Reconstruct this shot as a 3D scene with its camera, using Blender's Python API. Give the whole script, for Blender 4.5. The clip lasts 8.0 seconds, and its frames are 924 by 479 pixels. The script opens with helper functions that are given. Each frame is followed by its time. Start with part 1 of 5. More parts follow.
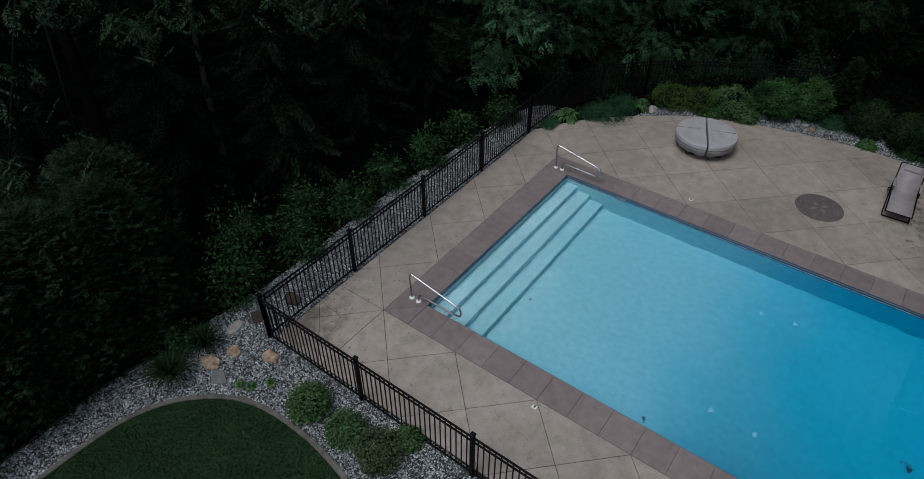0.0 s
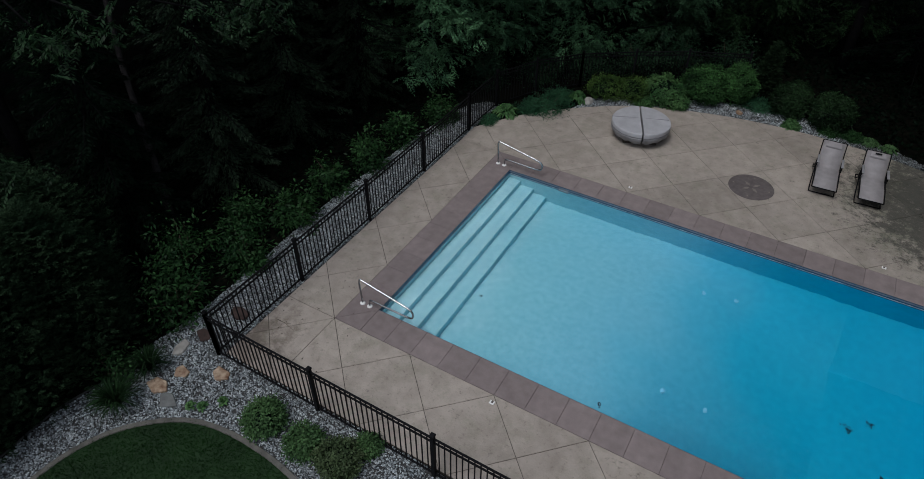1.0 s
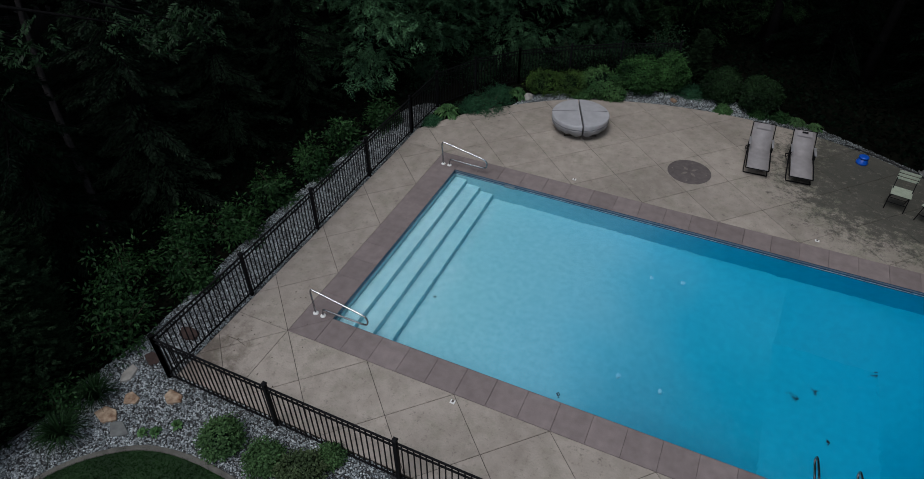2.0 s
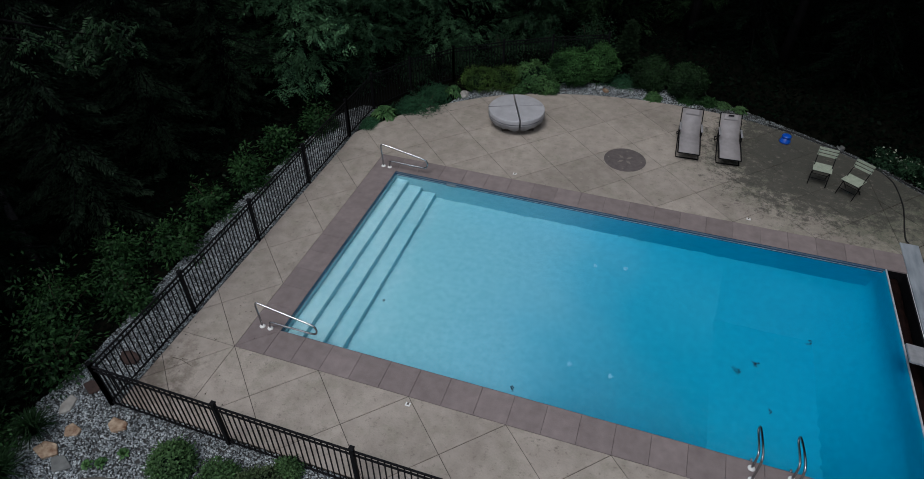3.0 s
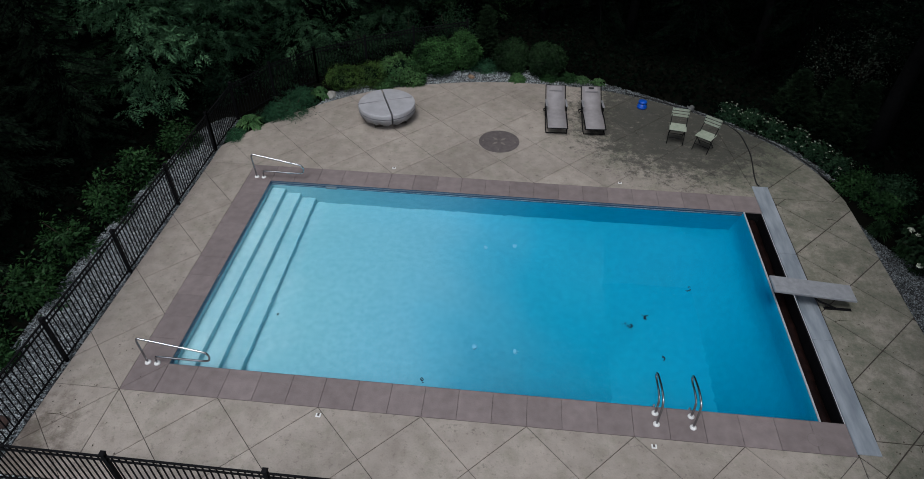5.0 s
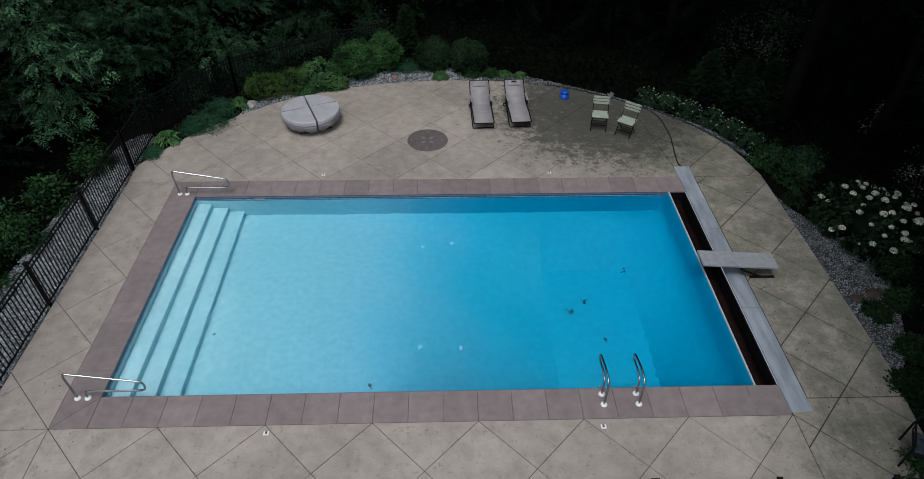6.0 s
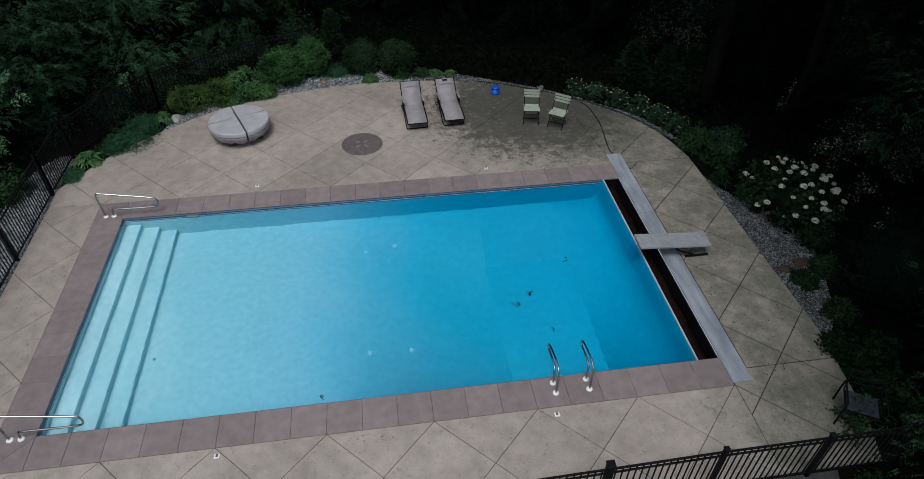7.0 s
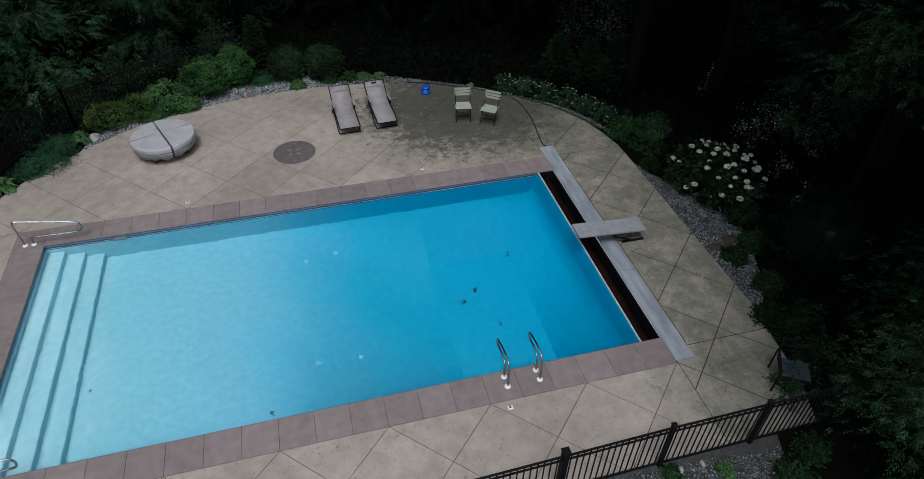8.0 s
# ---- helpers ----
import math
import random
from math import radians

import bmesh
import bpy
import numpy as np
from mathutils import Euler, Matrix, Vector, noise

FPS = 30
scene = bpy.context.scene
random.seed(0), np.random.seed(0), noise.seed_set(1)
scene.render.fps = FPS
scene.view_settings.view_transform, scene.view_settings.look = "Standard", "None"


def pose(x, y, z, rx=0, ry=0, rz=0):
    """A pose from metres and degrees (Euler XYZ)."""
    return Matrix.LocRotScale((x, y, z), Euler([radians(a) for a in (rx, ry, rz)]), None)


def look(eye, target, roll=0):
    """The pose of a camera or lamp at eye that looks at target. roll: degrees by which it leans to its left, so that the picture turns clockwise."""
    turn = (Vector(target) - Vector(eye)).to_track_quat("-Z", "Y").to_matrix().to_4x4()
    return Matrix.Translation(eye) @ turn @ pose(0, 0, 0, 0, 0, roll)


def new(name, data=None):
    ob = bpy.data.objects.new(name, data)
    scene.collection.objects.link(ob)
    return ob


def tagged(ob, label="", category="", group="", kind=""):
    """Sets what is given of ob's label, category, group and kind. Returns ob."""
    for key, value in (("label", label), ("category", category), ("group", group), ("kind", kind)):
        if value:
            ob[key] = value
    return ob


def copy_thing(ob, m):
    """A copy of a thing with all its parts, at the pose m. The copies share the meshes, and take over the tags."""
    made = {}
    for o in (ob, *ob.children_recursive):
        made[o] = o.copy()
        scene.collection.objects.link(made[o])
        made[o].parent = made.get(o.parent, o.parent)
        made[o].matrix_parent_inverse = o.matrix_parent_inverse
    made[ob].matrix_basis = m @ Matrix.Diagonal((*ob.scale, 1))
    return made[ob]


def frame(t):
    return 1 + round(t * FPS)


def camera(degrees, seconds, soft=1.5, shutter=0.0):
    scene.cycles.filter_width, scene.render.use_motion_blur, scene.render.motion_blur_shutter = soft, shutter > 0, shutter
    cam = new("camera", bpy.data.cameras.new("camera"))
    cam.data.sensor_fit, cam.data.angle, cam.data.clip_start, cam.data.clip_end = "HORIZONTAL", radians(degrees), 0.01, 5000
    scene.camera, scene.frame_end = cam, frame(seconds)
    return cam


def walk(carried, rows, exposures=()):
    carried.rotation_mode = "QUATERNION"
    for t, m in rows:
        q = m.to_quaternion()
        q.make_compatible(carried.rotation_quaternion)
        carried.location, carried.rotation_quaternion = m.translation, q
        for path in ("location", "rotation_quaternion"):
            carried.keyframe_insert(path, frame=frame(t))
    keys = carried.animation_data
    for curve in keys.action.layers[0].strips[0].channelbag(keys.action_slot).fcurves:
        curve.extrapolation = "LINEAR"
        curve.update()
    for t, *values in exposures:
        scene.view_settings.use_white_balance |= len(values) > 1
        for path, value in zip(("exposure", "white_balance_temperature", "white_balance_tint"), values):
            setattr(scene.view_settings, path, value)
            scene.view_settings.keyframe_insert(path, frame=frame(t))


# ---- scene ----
cam = camera(71.3, 8.0, 0.85)
PATH = [
    (0, (6.615, -6.364, 9.725), (5.723, -5.14, 8.418), 0.4),
    (0.5, (6.64, -6.356, 9.741), (5.815, -5.087, 8.434), 0.3),
    (1, (6.652, -6.333, 9.752), (5.892, -5.025, 8.443), 0.4),
    (1.5, (6.683, -6.34, 9.749), (5.985, -4.995, 8.443), 0.2),
    (3, (6.789, -6.289, 9.812), (6.308, -4.857, 8.501), 0.1),
    (3.5, (6.798, -6.305, 9.782), (6.399, -4.848, 8.471), 0.3),
    (4, (6.819, -6.308, 9.736), (6.496, -4.833, 8.425), 0.3),
    (4.5, (6.807, -6.314, 9.706), (6.567, -4.825, 8.393), 0.4),
    (6, (6.801, -6.307, 9.67), (6.85, -4.801, 8.355), 0.5),
    (6.5, (6.811, -6.303, 9.677), (6.95, -4.802, 8.361), 0.6),
    (7, (6.854, -6.297, 9.681), (7.074, -4.808, 8.365), 0.4),
    (7.5, (6.862, -6.295, 9.708), (7.174, -4.823, 8.389), 0.5),
    (8, (6.858, -6.291, 9.715), (7.255, -4.84, 8.397), 0.7),
]
EXPOSURES = [(t, stops, 5950, 10) for t, stops in ((0.0, 0.25), (1.5, 0.27), (3.5, 0.39), (4.5, 0.47), (6.0, 0.70), (6.5, 0.70), (7.5, 0.67), (8.0, 0.72))]
walk(cam, [(t, look(eye, target, roll)) for t, eye, target, roll in PATH], EXPOSURES)

# ---- daylight: bright overcast with a veiled high sun behind the camera ----
SUN_ELEVATION, SUN_ROTATION = 66.0, 195.0
world = bpy.data.worlds.new("overcast_sky")
scene.world = world
world.use_nodes = True
wn = world.node_tree
wn.nodes.clear()
sky = wn.nodes.new("ShaderNodeTexSky")
sky.sky_type = "NISHITA"
sky.sun_disc = False
sky.sun_elevation, sky.sun_rotation = radians(SUN_ELEVATION), radians(SUN_ROTATION)
sky.dust_density = 4.0
pale = wn.nodes.new("ShaderNodeMixRGB")
pale.inputs[0].default_value = 0.6
pale.inputs[2].default_value = (5.2, 5.2, 5.2, 1)
background = wn.nodes.new("ShaderNodeBackground")
background.inputs[1].default_value = 0.1
world_out = wn.nodes.new("ShaderNodeOutputWorld")
wn.links.new(sky.outputs[0], pale.inputs[1])
wn.links.new(pale.outputs[0], background.inputs[0])
wn.links.new(background.outputs[0], world_out.inputs[0])
sun = new("sun", bpy.data.lights.new("sun", "SUN"))
sun.data.energy, sun.data.angle, sun.data.color = 0.9, radians(20), (1.0, 0.96, 0.9)
az, el = radians(SUN_ROTATION), radians(SUN_ELEVATION)
sun.matrix_world = look((0, 0, 30), Vector((0, 0, 30)) - Vector((math.sin(az) * math.cos(el), math.cos(az) * math.cos(el), math.sin(el))))


# ---- materials ----
def material(name, dark, light, scale=8.0, rough=0.8, metal=0.0, bump=0.15, fine=60.0, vary=0.0, islands=0.0, coarse=0.35, specular=0.4, sheen=0.0):
    """A surface with colour that varies at two scales, fine relief and, from piece to piece, a little lightness."""
    m = bpy.data.materials.new(name)
    m.use_nodes = True
    nt = m.node_tree
    bsdf = nt.nodes["Principled BSDF"]
    where = nt.nodes.new("ShaderNodeNewGeometry")
    n1 = nt.nodes.new("ShaderNodeTexNoise")
    n1.inputs["Scale"].default_value, n1.inputs["Detail"].default_value = scale, 6
    n2 = nt.nodes.new("ShaderNodeTexNoise")
    n2.inputs["Scale"].default_value, n2.inputs["Detail"].default_value = scale * 0.13, 3
    n3 = nt.nodes.new("ShaderNodeTexNoise")
    n3.inputs["Scale"].default_value, n3.inputs["Detail"].default_value = fine, 4
    for n in (n1, n2, n3):
        nt.links.new(where.outputs["Position"], n.inputs["Vector"])
    add = nt.nodes.new("ShaderNodeMath")
    add.operation = "MULTIPLY_ADD"
    add.inputs[1].default_value = coarse
    mix = nt.nodes.new("ShaderNodeMath")
    mix.operation = "MULTIPLY_ADD"
    mix.inputs[1].default_value = 1 - coarse
    mix.inputs[2].default_value = 0
    nt.links.new(n1.outputs[0], mix.inputs[0])
    nt.links.new(n2.outputs[0], add.inputs[0])
    nt.links.new(mix.outputs[0], add.inputs[2])
    ramp = nt.nodes.new("ShaderNodeValToRGB")
    ramp.color_ramp.elements[0].position, ramp.color_ramp.elements[1].position = 0.36, 0.64
    ramp.color_ramp.elements[0].color, ramp.color_ramp.elements[1].color = (*dark, 1), (*light, 1)
    nt.links.new(add.outputs[0], ramp.inputs[0])
    colour = ramp.outputs[0]
    for amount, source in ((vary, "object"), (islands, "island")):
        if amount:
            if source == "object":
                rnd = nt.nodes.new("ShaderNodeObjectInfo").outputs["Random"]
            else:
                rnd = where.outputs["Random Per Island"]
            rg = nt.nodes.new("ShaderNodeMapRange")
            rg.inputs[3].default_value, rg.inputs[4].default_value = 1 - amount, 1 + amount
            nt.links.new(rnd, rg.inputs[0])
            hsv = nt.nodes.new("ShaderNodeHueSaturation")
            nt.links.new(rg.outputs[0], hsv.inputs["Value"])
            nt.links.new(colour, hsv.inputs["Color"])
            colour = hsv.outputs[0]
    nt.links.new(colour, bsdf.inputs["Base Color"])
    bsdf.inputs["Roughness"].default_value, bsdf.inputs["Metallic"].default_value = rough, metal
    bsdf.inputs["Specular IOR Level"].default_value = specular
    if bump:
        b = nt.nodes.new("ShaderNodeBump")
        b.inputs["Strength"].default_value, b.inputs["Distance"].default_value = bump, 0.02
        nt.links.new(n3.outputs[0], b.inputs["Height"])
        nt.links.new(b.outputs[0], bsdf.inputs["Normal"])
    return m


def leaf_material(name, dark, light, rough=0.5, through_light=0.25, shine=0.12, islands=0.45):
    m = material(name, dark, light, 1.6, rough, bump=0, islands=islands, specular=shine)
    nt = m.node_tree
    bsdf = nt.nodes["Principled BSDF"]
    tr = nt.nodes.new("ShaderNodeBsdfTranslucent")
    mixer = nt.nodes.new("ShaderNodeMixShader")
    mixer.inputs[0].default_value = through_light
    nt.links.new(bsdf.inputs["Base Color"].links[0].from_socket, tr.inputs[0])
    nt.links.new(bsdf.outputs[0], mixer.inputs[1])
    nt.links.new(tr.outputs[0], mixer.inputs[2])
    nt.links.new(mixer.outputs[0], nt.nodes["Material Output"].inputs[0])
    return m


def stained_concrete():
    """Tan stamped concrete: mottled and pocked, with grey mildew and painted tree shade in patches."""
    m = material("stamped_concrete", (0.254, 0.223, 0.191), (0.374, 0.331, 0.287), 3.6, 0.75, bump=0.45, fine=26, vary=0.06, coarse=0.5)
    nt = m.node_tree
    bsdf = nt.nodes["Principled BSDF"]
    colour = bsdf.inputs["Base Color"].links[0].from_socket
    where = nt.nodes.new("ShaderNodeNewGeometry")

    def grain(scale, detail, rough_):
        n = nt.nodes.new("ShaderNodeTexNoise")
        n.inputs["Scale"].default_value, n.inputs["Detail"].default_value, n.inputs["Roughness"].default_value = scale, detail, rough_
        nt.links.new(where.outputs["Position"], n.inputs["Vector"])
        return n.outputs[0]

    def span(source, a, b, c, d):
        r = nt.nodes.new("ShaderNodeMapRange")
        for k, v in enumerate((a, b, c, d)):
            r.inputs[k + 1].default_value = v
        nt.links.new(source, r.inputs[0])
        return r.outputs[0]

    def blend(amount, base, tone):
        x = nt.nodes.new("ShaderNodeMixRGB")
        x.inputs[2].default_value = (*tone, 1)
        nt.links.new(amount, x.inputs[0])
        nt.links.new(base, x.inputs[1])
        return x.outputs[0]

    # mildew and painted tree shade, stronger towards the diving-board end and the chairs
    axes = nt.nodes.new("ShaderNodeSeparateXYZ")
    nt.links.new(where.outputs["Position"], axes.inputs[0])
    mildew_shade = span(axes.outputs[0], 11.4, 13.4, -0.10, 0.10)
    near_chairs = nt.nodes.new("ShaderNodeVectorMath")
    near_chairs.operation = "DISTANCE"
    near_chairs.inputs[1].default_value = (11.3, 10.5, 0)
    nt.links.new(where.outputs["Position"], near_chairs.inputs[0])
    stain_shade = span(near_chairs.outputs["Value"], 0.9, 4.0, 0.30, 0.0)
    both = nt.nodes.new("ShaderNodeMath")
    nt.links.new(mildew_shade, both.inputs[0])
    nt.links.new(stain_shade, both.inputs[1])
    corner = nt.nodes.new("ShaderNodeVectorMath")
    corner.operation = "DISTANCE"
    corner.inputs[1].default_value = (-0.95, -1.1, 0)
    nt.links.new(where.outputs["Position"], corner.inputs[0])
    brown = nt.nodes.new("ShaderNodeMath")
    nt.links.new(grain(2.6, 12, 0.75), brown.inputs[0])
    nt.links.new(span(corner.outputs["Value"], 0.3, 1.7, 0.16, -0.12), brown.inputs[1])
    colour = blend(span(brown.outputs[0], 0.52, 0.72, 0.0, 0.75), colour, (0.085, 0.066, 0.050))
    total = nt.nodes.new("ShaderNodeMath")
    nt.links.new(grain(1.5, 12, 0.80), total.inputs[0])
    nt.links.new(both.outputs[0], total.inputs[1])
    # a thin olive tint lies round the mildew
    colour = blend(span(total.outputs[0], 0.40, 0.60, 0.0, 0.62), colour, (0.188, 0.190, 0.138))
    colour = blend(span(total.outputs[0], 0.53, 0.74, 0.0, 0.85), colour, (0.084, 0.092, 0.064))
    # darker blotches of lichen and drag marks, thickest round the chairs
    spots = nt.nodes.new("ShaderNodeMath")
    nt.links.new(grain(3.4, 14, 0.82), spots.inputs[0])
    nt.links.new(stain_shade, spots.inputs[1])
    colour = blend(span(spots.outputs[0], 0.58, 0.68, 0.0, 0.85), colour, (0.050, 0.049, 0.042))
    stretch = nt.nodes.new("ShaderNodeMapping")
    stretch.inputs["Scale"].default_value = (2.2, 9.0, 1.0)
    stretch.inputs["Rotation"].default_value = (0, 0, 0.5)
    nt.links.new(where.outputs["Position"], stretch.inputs["Vector"])
    streak = nt.nodes.new("ShaderNodeTexNoise")
    streak.inputs["Scale"].default_value, streak.inputs["Detail"].default_value, streak.inputs["Roughness"].default_value = 1.0, 12, 0.75
    nt.links.new(stretch.outputs[0], streak.inputs["Vector"])
    colour = blend(span(streak.outputs[0], 0.60, 0.72, 0.0, 0.55), colour, (0.42, 0.36, 0.30))
    colour = blend(span(streak.outputs[0], 0.40, 0.30, 0.0, 0.5), colour, (0.13, 0.108, 0.085))
    # scuffs, pocks and worn pale streaks
    colour = blend(span(grain(11, 10, 0.7), 0.56, 0.71, 0.0, 0.65), colour, (0.11, 0.092, 0.072))
    colour = blend(span(grain(5, 9, 0.75), 0.56, 0.74, 0.0, 0.5), colour, (0.43, 0.38, 0.32))
    colour = blend(span(grain(34, 3, 0.6), 0.67, 0.74, 0.0, 0.4), colour, (0.06, 0.05, 0.04))
    nt.links.new(colour, bsdf.inputs["Base Color"])
    return m


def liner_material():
    """Mottled pool liner. The floor falls away along x; deep-water blue and a sky reflection's haze are painted into
    its colour.
    """
    m = material("pale_blue_liner", (0.80, 0.885, 0.91), (1, 1, 1), 7.0, 0.6, bump=0.15, fine=9, specular=0.1, coarse=0.25)
    nt = m.node_tree
    bsdf = nt.nodes["Principled BSDF"]
    base = bsdf.inputs["Base Color"].links[0].from_socket
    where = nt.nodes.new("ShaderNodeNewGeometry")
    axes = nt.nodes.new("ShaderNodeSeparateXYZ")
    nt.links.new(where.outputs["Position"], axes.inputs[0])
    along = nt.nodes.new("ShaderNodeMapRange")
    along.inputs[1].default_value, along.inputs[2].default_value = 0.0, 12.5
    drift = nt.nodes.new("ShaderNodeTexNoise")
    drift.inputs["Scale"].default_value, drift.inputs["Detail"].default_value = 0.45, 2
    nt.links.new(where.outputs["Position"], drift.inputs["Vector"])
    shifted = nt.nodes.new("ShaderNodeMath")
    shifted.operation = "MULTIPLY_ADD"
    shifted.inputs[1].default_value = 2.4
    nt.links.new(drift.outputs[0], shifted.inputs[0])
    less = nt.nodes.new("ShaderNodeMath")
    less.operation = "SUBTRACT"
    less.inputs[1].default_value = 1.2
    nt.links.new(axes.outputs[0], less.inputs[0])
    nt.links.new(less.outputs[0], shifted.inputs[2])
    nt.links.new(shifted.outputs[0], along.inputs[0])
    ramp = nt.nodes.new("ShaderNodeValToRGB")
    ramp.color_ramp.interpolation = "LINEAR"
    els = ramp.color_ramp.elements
    # pale stops at the shallow end hold the sky's haze on the water
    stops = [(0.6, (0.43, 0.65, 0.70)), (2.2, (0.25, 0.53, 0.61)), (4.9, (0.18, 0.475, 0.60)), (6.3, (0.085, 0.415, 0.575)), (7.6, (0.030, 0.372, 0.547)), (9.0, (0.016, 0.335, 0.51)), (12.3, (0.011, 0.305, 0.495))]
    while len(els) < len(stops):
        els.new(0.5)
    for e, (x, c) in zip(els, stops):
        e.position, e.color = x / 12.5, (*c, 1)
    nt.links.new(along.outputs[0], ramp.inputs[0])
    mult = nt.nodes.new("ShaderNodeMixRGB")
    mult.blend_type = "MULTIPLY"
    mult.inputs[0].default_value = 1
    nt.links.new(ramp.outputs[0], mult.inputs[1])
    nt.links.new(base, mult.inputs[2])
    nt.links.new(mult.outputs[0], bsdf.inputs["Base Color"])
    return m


def water_material():
    m = bpy.data.materials.new("pool_water")
    m.use_nodes = True
    nt = m.node_tree
    nt.nodes.clear()
    out = nt.nodes.new("ShaderNodeOutputMaterial")
    clear = nt.nodes.new("ShaderNodeBsdfRefraction")
    clear.inputs["Color"].default_value = (0.95, 0.99, 1.0, 1)
    clear.inputs["Roughness"].default_value, clear.inputs["IOR"].default_value = 0.0, 1.33
    gloss = nt.nodes.new("ShaderNodeBsdfGlossy")
    gloss.inputs["Roughness"].default_value = 0.04
    fr = nt.nodes.new("ShaderNodeFresnel")
    fr.inputs[0].default_value = 1.33
    mixer = nt.nodes.new("ShaderNodeMixShader")
    where = nt.nodes.new("ShaderNodeNewGeometry")
    waves = nt.nodes.new("ShaderNodeTexNoise")
    waves.inputs["Scale"].default_value, waves.inputs["Detail"].default_value, waves.inputs["Distortion"].default_value = 4.2, 2.2, 0.6
    nt.links.new(where.outputs["Position"], waves.inputs["Vector"])
    b = nt.nodes.new("ShaderNodeBump")
    b.inputs["Strength"].default_value, b.inputs["Distance"].default_value = 1.0, 0.012
    nt.links.new(waves.outputs[0], b.inputs["Height"])
    nt.links.new(b.outputs[0], gloss.inputs["Normal"])
    nt.links.new(b.outputs[0], clear.inputs["Normal"])
    nt.links.new(b.outputs[0], fr.inputs["Normal"])
    nt.links.new(fr.outputs[0], mixer.inputs[0])
    nt.links.new(clear.outputs[0], mixer.inputs[1])
    nt.links.new(gloss.outputs[0], mixer.inputs[2])
    nt.links.new(mixer.outputs[0], out.inputs[0])
    return m


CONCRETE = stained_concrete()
COPING = material("mauve_concrete_coping", (0.170, 0.140, 0.136), (0.226, 0.190, 0.184), 5, 0.75, bump=0.25, fine=40, vary=0.10)
JOINT = material("joint_sand", (0.030, 0.025, 0.019), (0.075, 0.062, 0.050), 20, 0.95)
GREY_METAL = material("weathered_aluminium", (0.25, 0.29, 0.33), (0.47, 0.515, 0.56), 2.6, 0.5, metal=0.35, bump=0.08)
nt = GREY_METAL.node_tree
streaks = nt.nodes.new("ShaderNodeMapping")
streaks.inputs["Scale"].default_value = (2.2, 0.45, 1.0)
nt.links.new(nt.nodes.new("ShaderNodeNewGeometry").outputs["Position"], streaks.inputs["Vector"])
for node in [n for n in nt.nodes if n.type == "TEX_NOISE"][:2]:
    nt.links.new(streaks.outputs[0], node.inputs["Vector"])
TREAD = material("gritty_grey_tread", (0.22, 0.23, 0.245), (0.30, 0.31, 0.325), 9, 0.8, bump=0.3, fine=150)
CHROME = material("stainless_steel", (0.34, 0.355, 0.375), (0.44, 0.455, 0.47), 6, 0.2, metal=1.0, bump=0)
WHITE = material("white_plastic", (0.70, 0.70, 0.68), (0.80, 0.80, 0.78), 10, 0.45, bump=0.05)
BLACK_METAL = material("black_powder_coated_aluminium", (0.005, 0.005, 0.006), (0.010, 0.010, 0.011), 15, 0.6, bump=0.05, specular=0.07)
PALE_BAR = material("grey_white_metal", (0.34, 0.36, 0.38), (0.48, 0.50, 0.52), 8, 0.5, bump=0.05)
WATERLINE_GLINT = material("pale_blue_glint", (0.10, 0.20, 0.28), (0.42, 0.50, 0.55), 14, 0.4, bump=0.05)
TRACK = material("dull_aluminium_track", (0.10, 0.13, 0.17), (0.17, 0.21, 0.26), 20, 0.5, metal=0.3, bump=0.05)
WATER = water_material()
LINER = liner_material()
TILE = material("blue_waterline_tile", (0.016, 0.055, 0.11), (0.06, 0.13, 0.21), 70, 0.25, bump=0.1)
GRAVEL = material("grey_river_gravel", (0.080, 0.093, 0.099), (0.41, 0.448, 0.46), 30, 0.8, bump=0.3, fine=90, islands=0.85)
# near-black: the wood's deep shade is put into the soil colour
SOIL = material("shaded_forest_floor", (0.0018, 0.0022, 0.0015), (0.005, 0.0055, 0.0035), 3, 0.95, bump=0.8, fine=18, specular=0.04)
# darker copy of the gravel, with the trees' shade in its colour
SHADED_GRAVEL = material("shaded_gravel", (0.017, 0.020, 0.021), (0.232, 0.256, 0.262), 30, 0.85, bump=0.3, fine=90, islands=0.85)
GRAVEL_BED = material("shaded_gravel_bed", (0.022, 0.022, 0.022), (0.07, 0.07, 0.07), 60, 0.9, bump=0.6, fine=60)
LAWN = material("mown_lawn", (0.005, 0.020, 0.004), (0.010, 0.034, 0.007), 1.6, 0.9, bump=0.6, fine=80)
GRASS = leaf_material("grass_blades", (0.006, 0.024, 0.004), (0.013, 0.046, 0.009), 0.7, shine=0.03, islands=0.2)
EDGING = material("concrete_edging", (0.07, 0.068, 0.06), (0.135, 0.13, 0.115), 5, 0.85, bump=0.4, fine=45, vary=0.03)
BARK = material("dark_bark", (0.002, 0.002, 0.0022), (0.006, 0.006, 0.0062), 14, 0.95, bump=0.8, fine=30, specular=0.05)
STEM = material("brown_stems", (0.03, 0.022, 0.014), (0.06, 0.045, 0.03), 20, 0.9, bump=0.3)
VINYL = material("grey_vinyl_cover", (0.33, 0.33, 0.345), (0.42, 0.42, 0.44), 4, 0.55, bump=0.12, fine=120)
VINYL_DARK = material("dark_vinyl_skirt", (0.15, 0.15, 0.155), (0.27, 0.27, 0.28), 4, 0.6, bump=0.15)
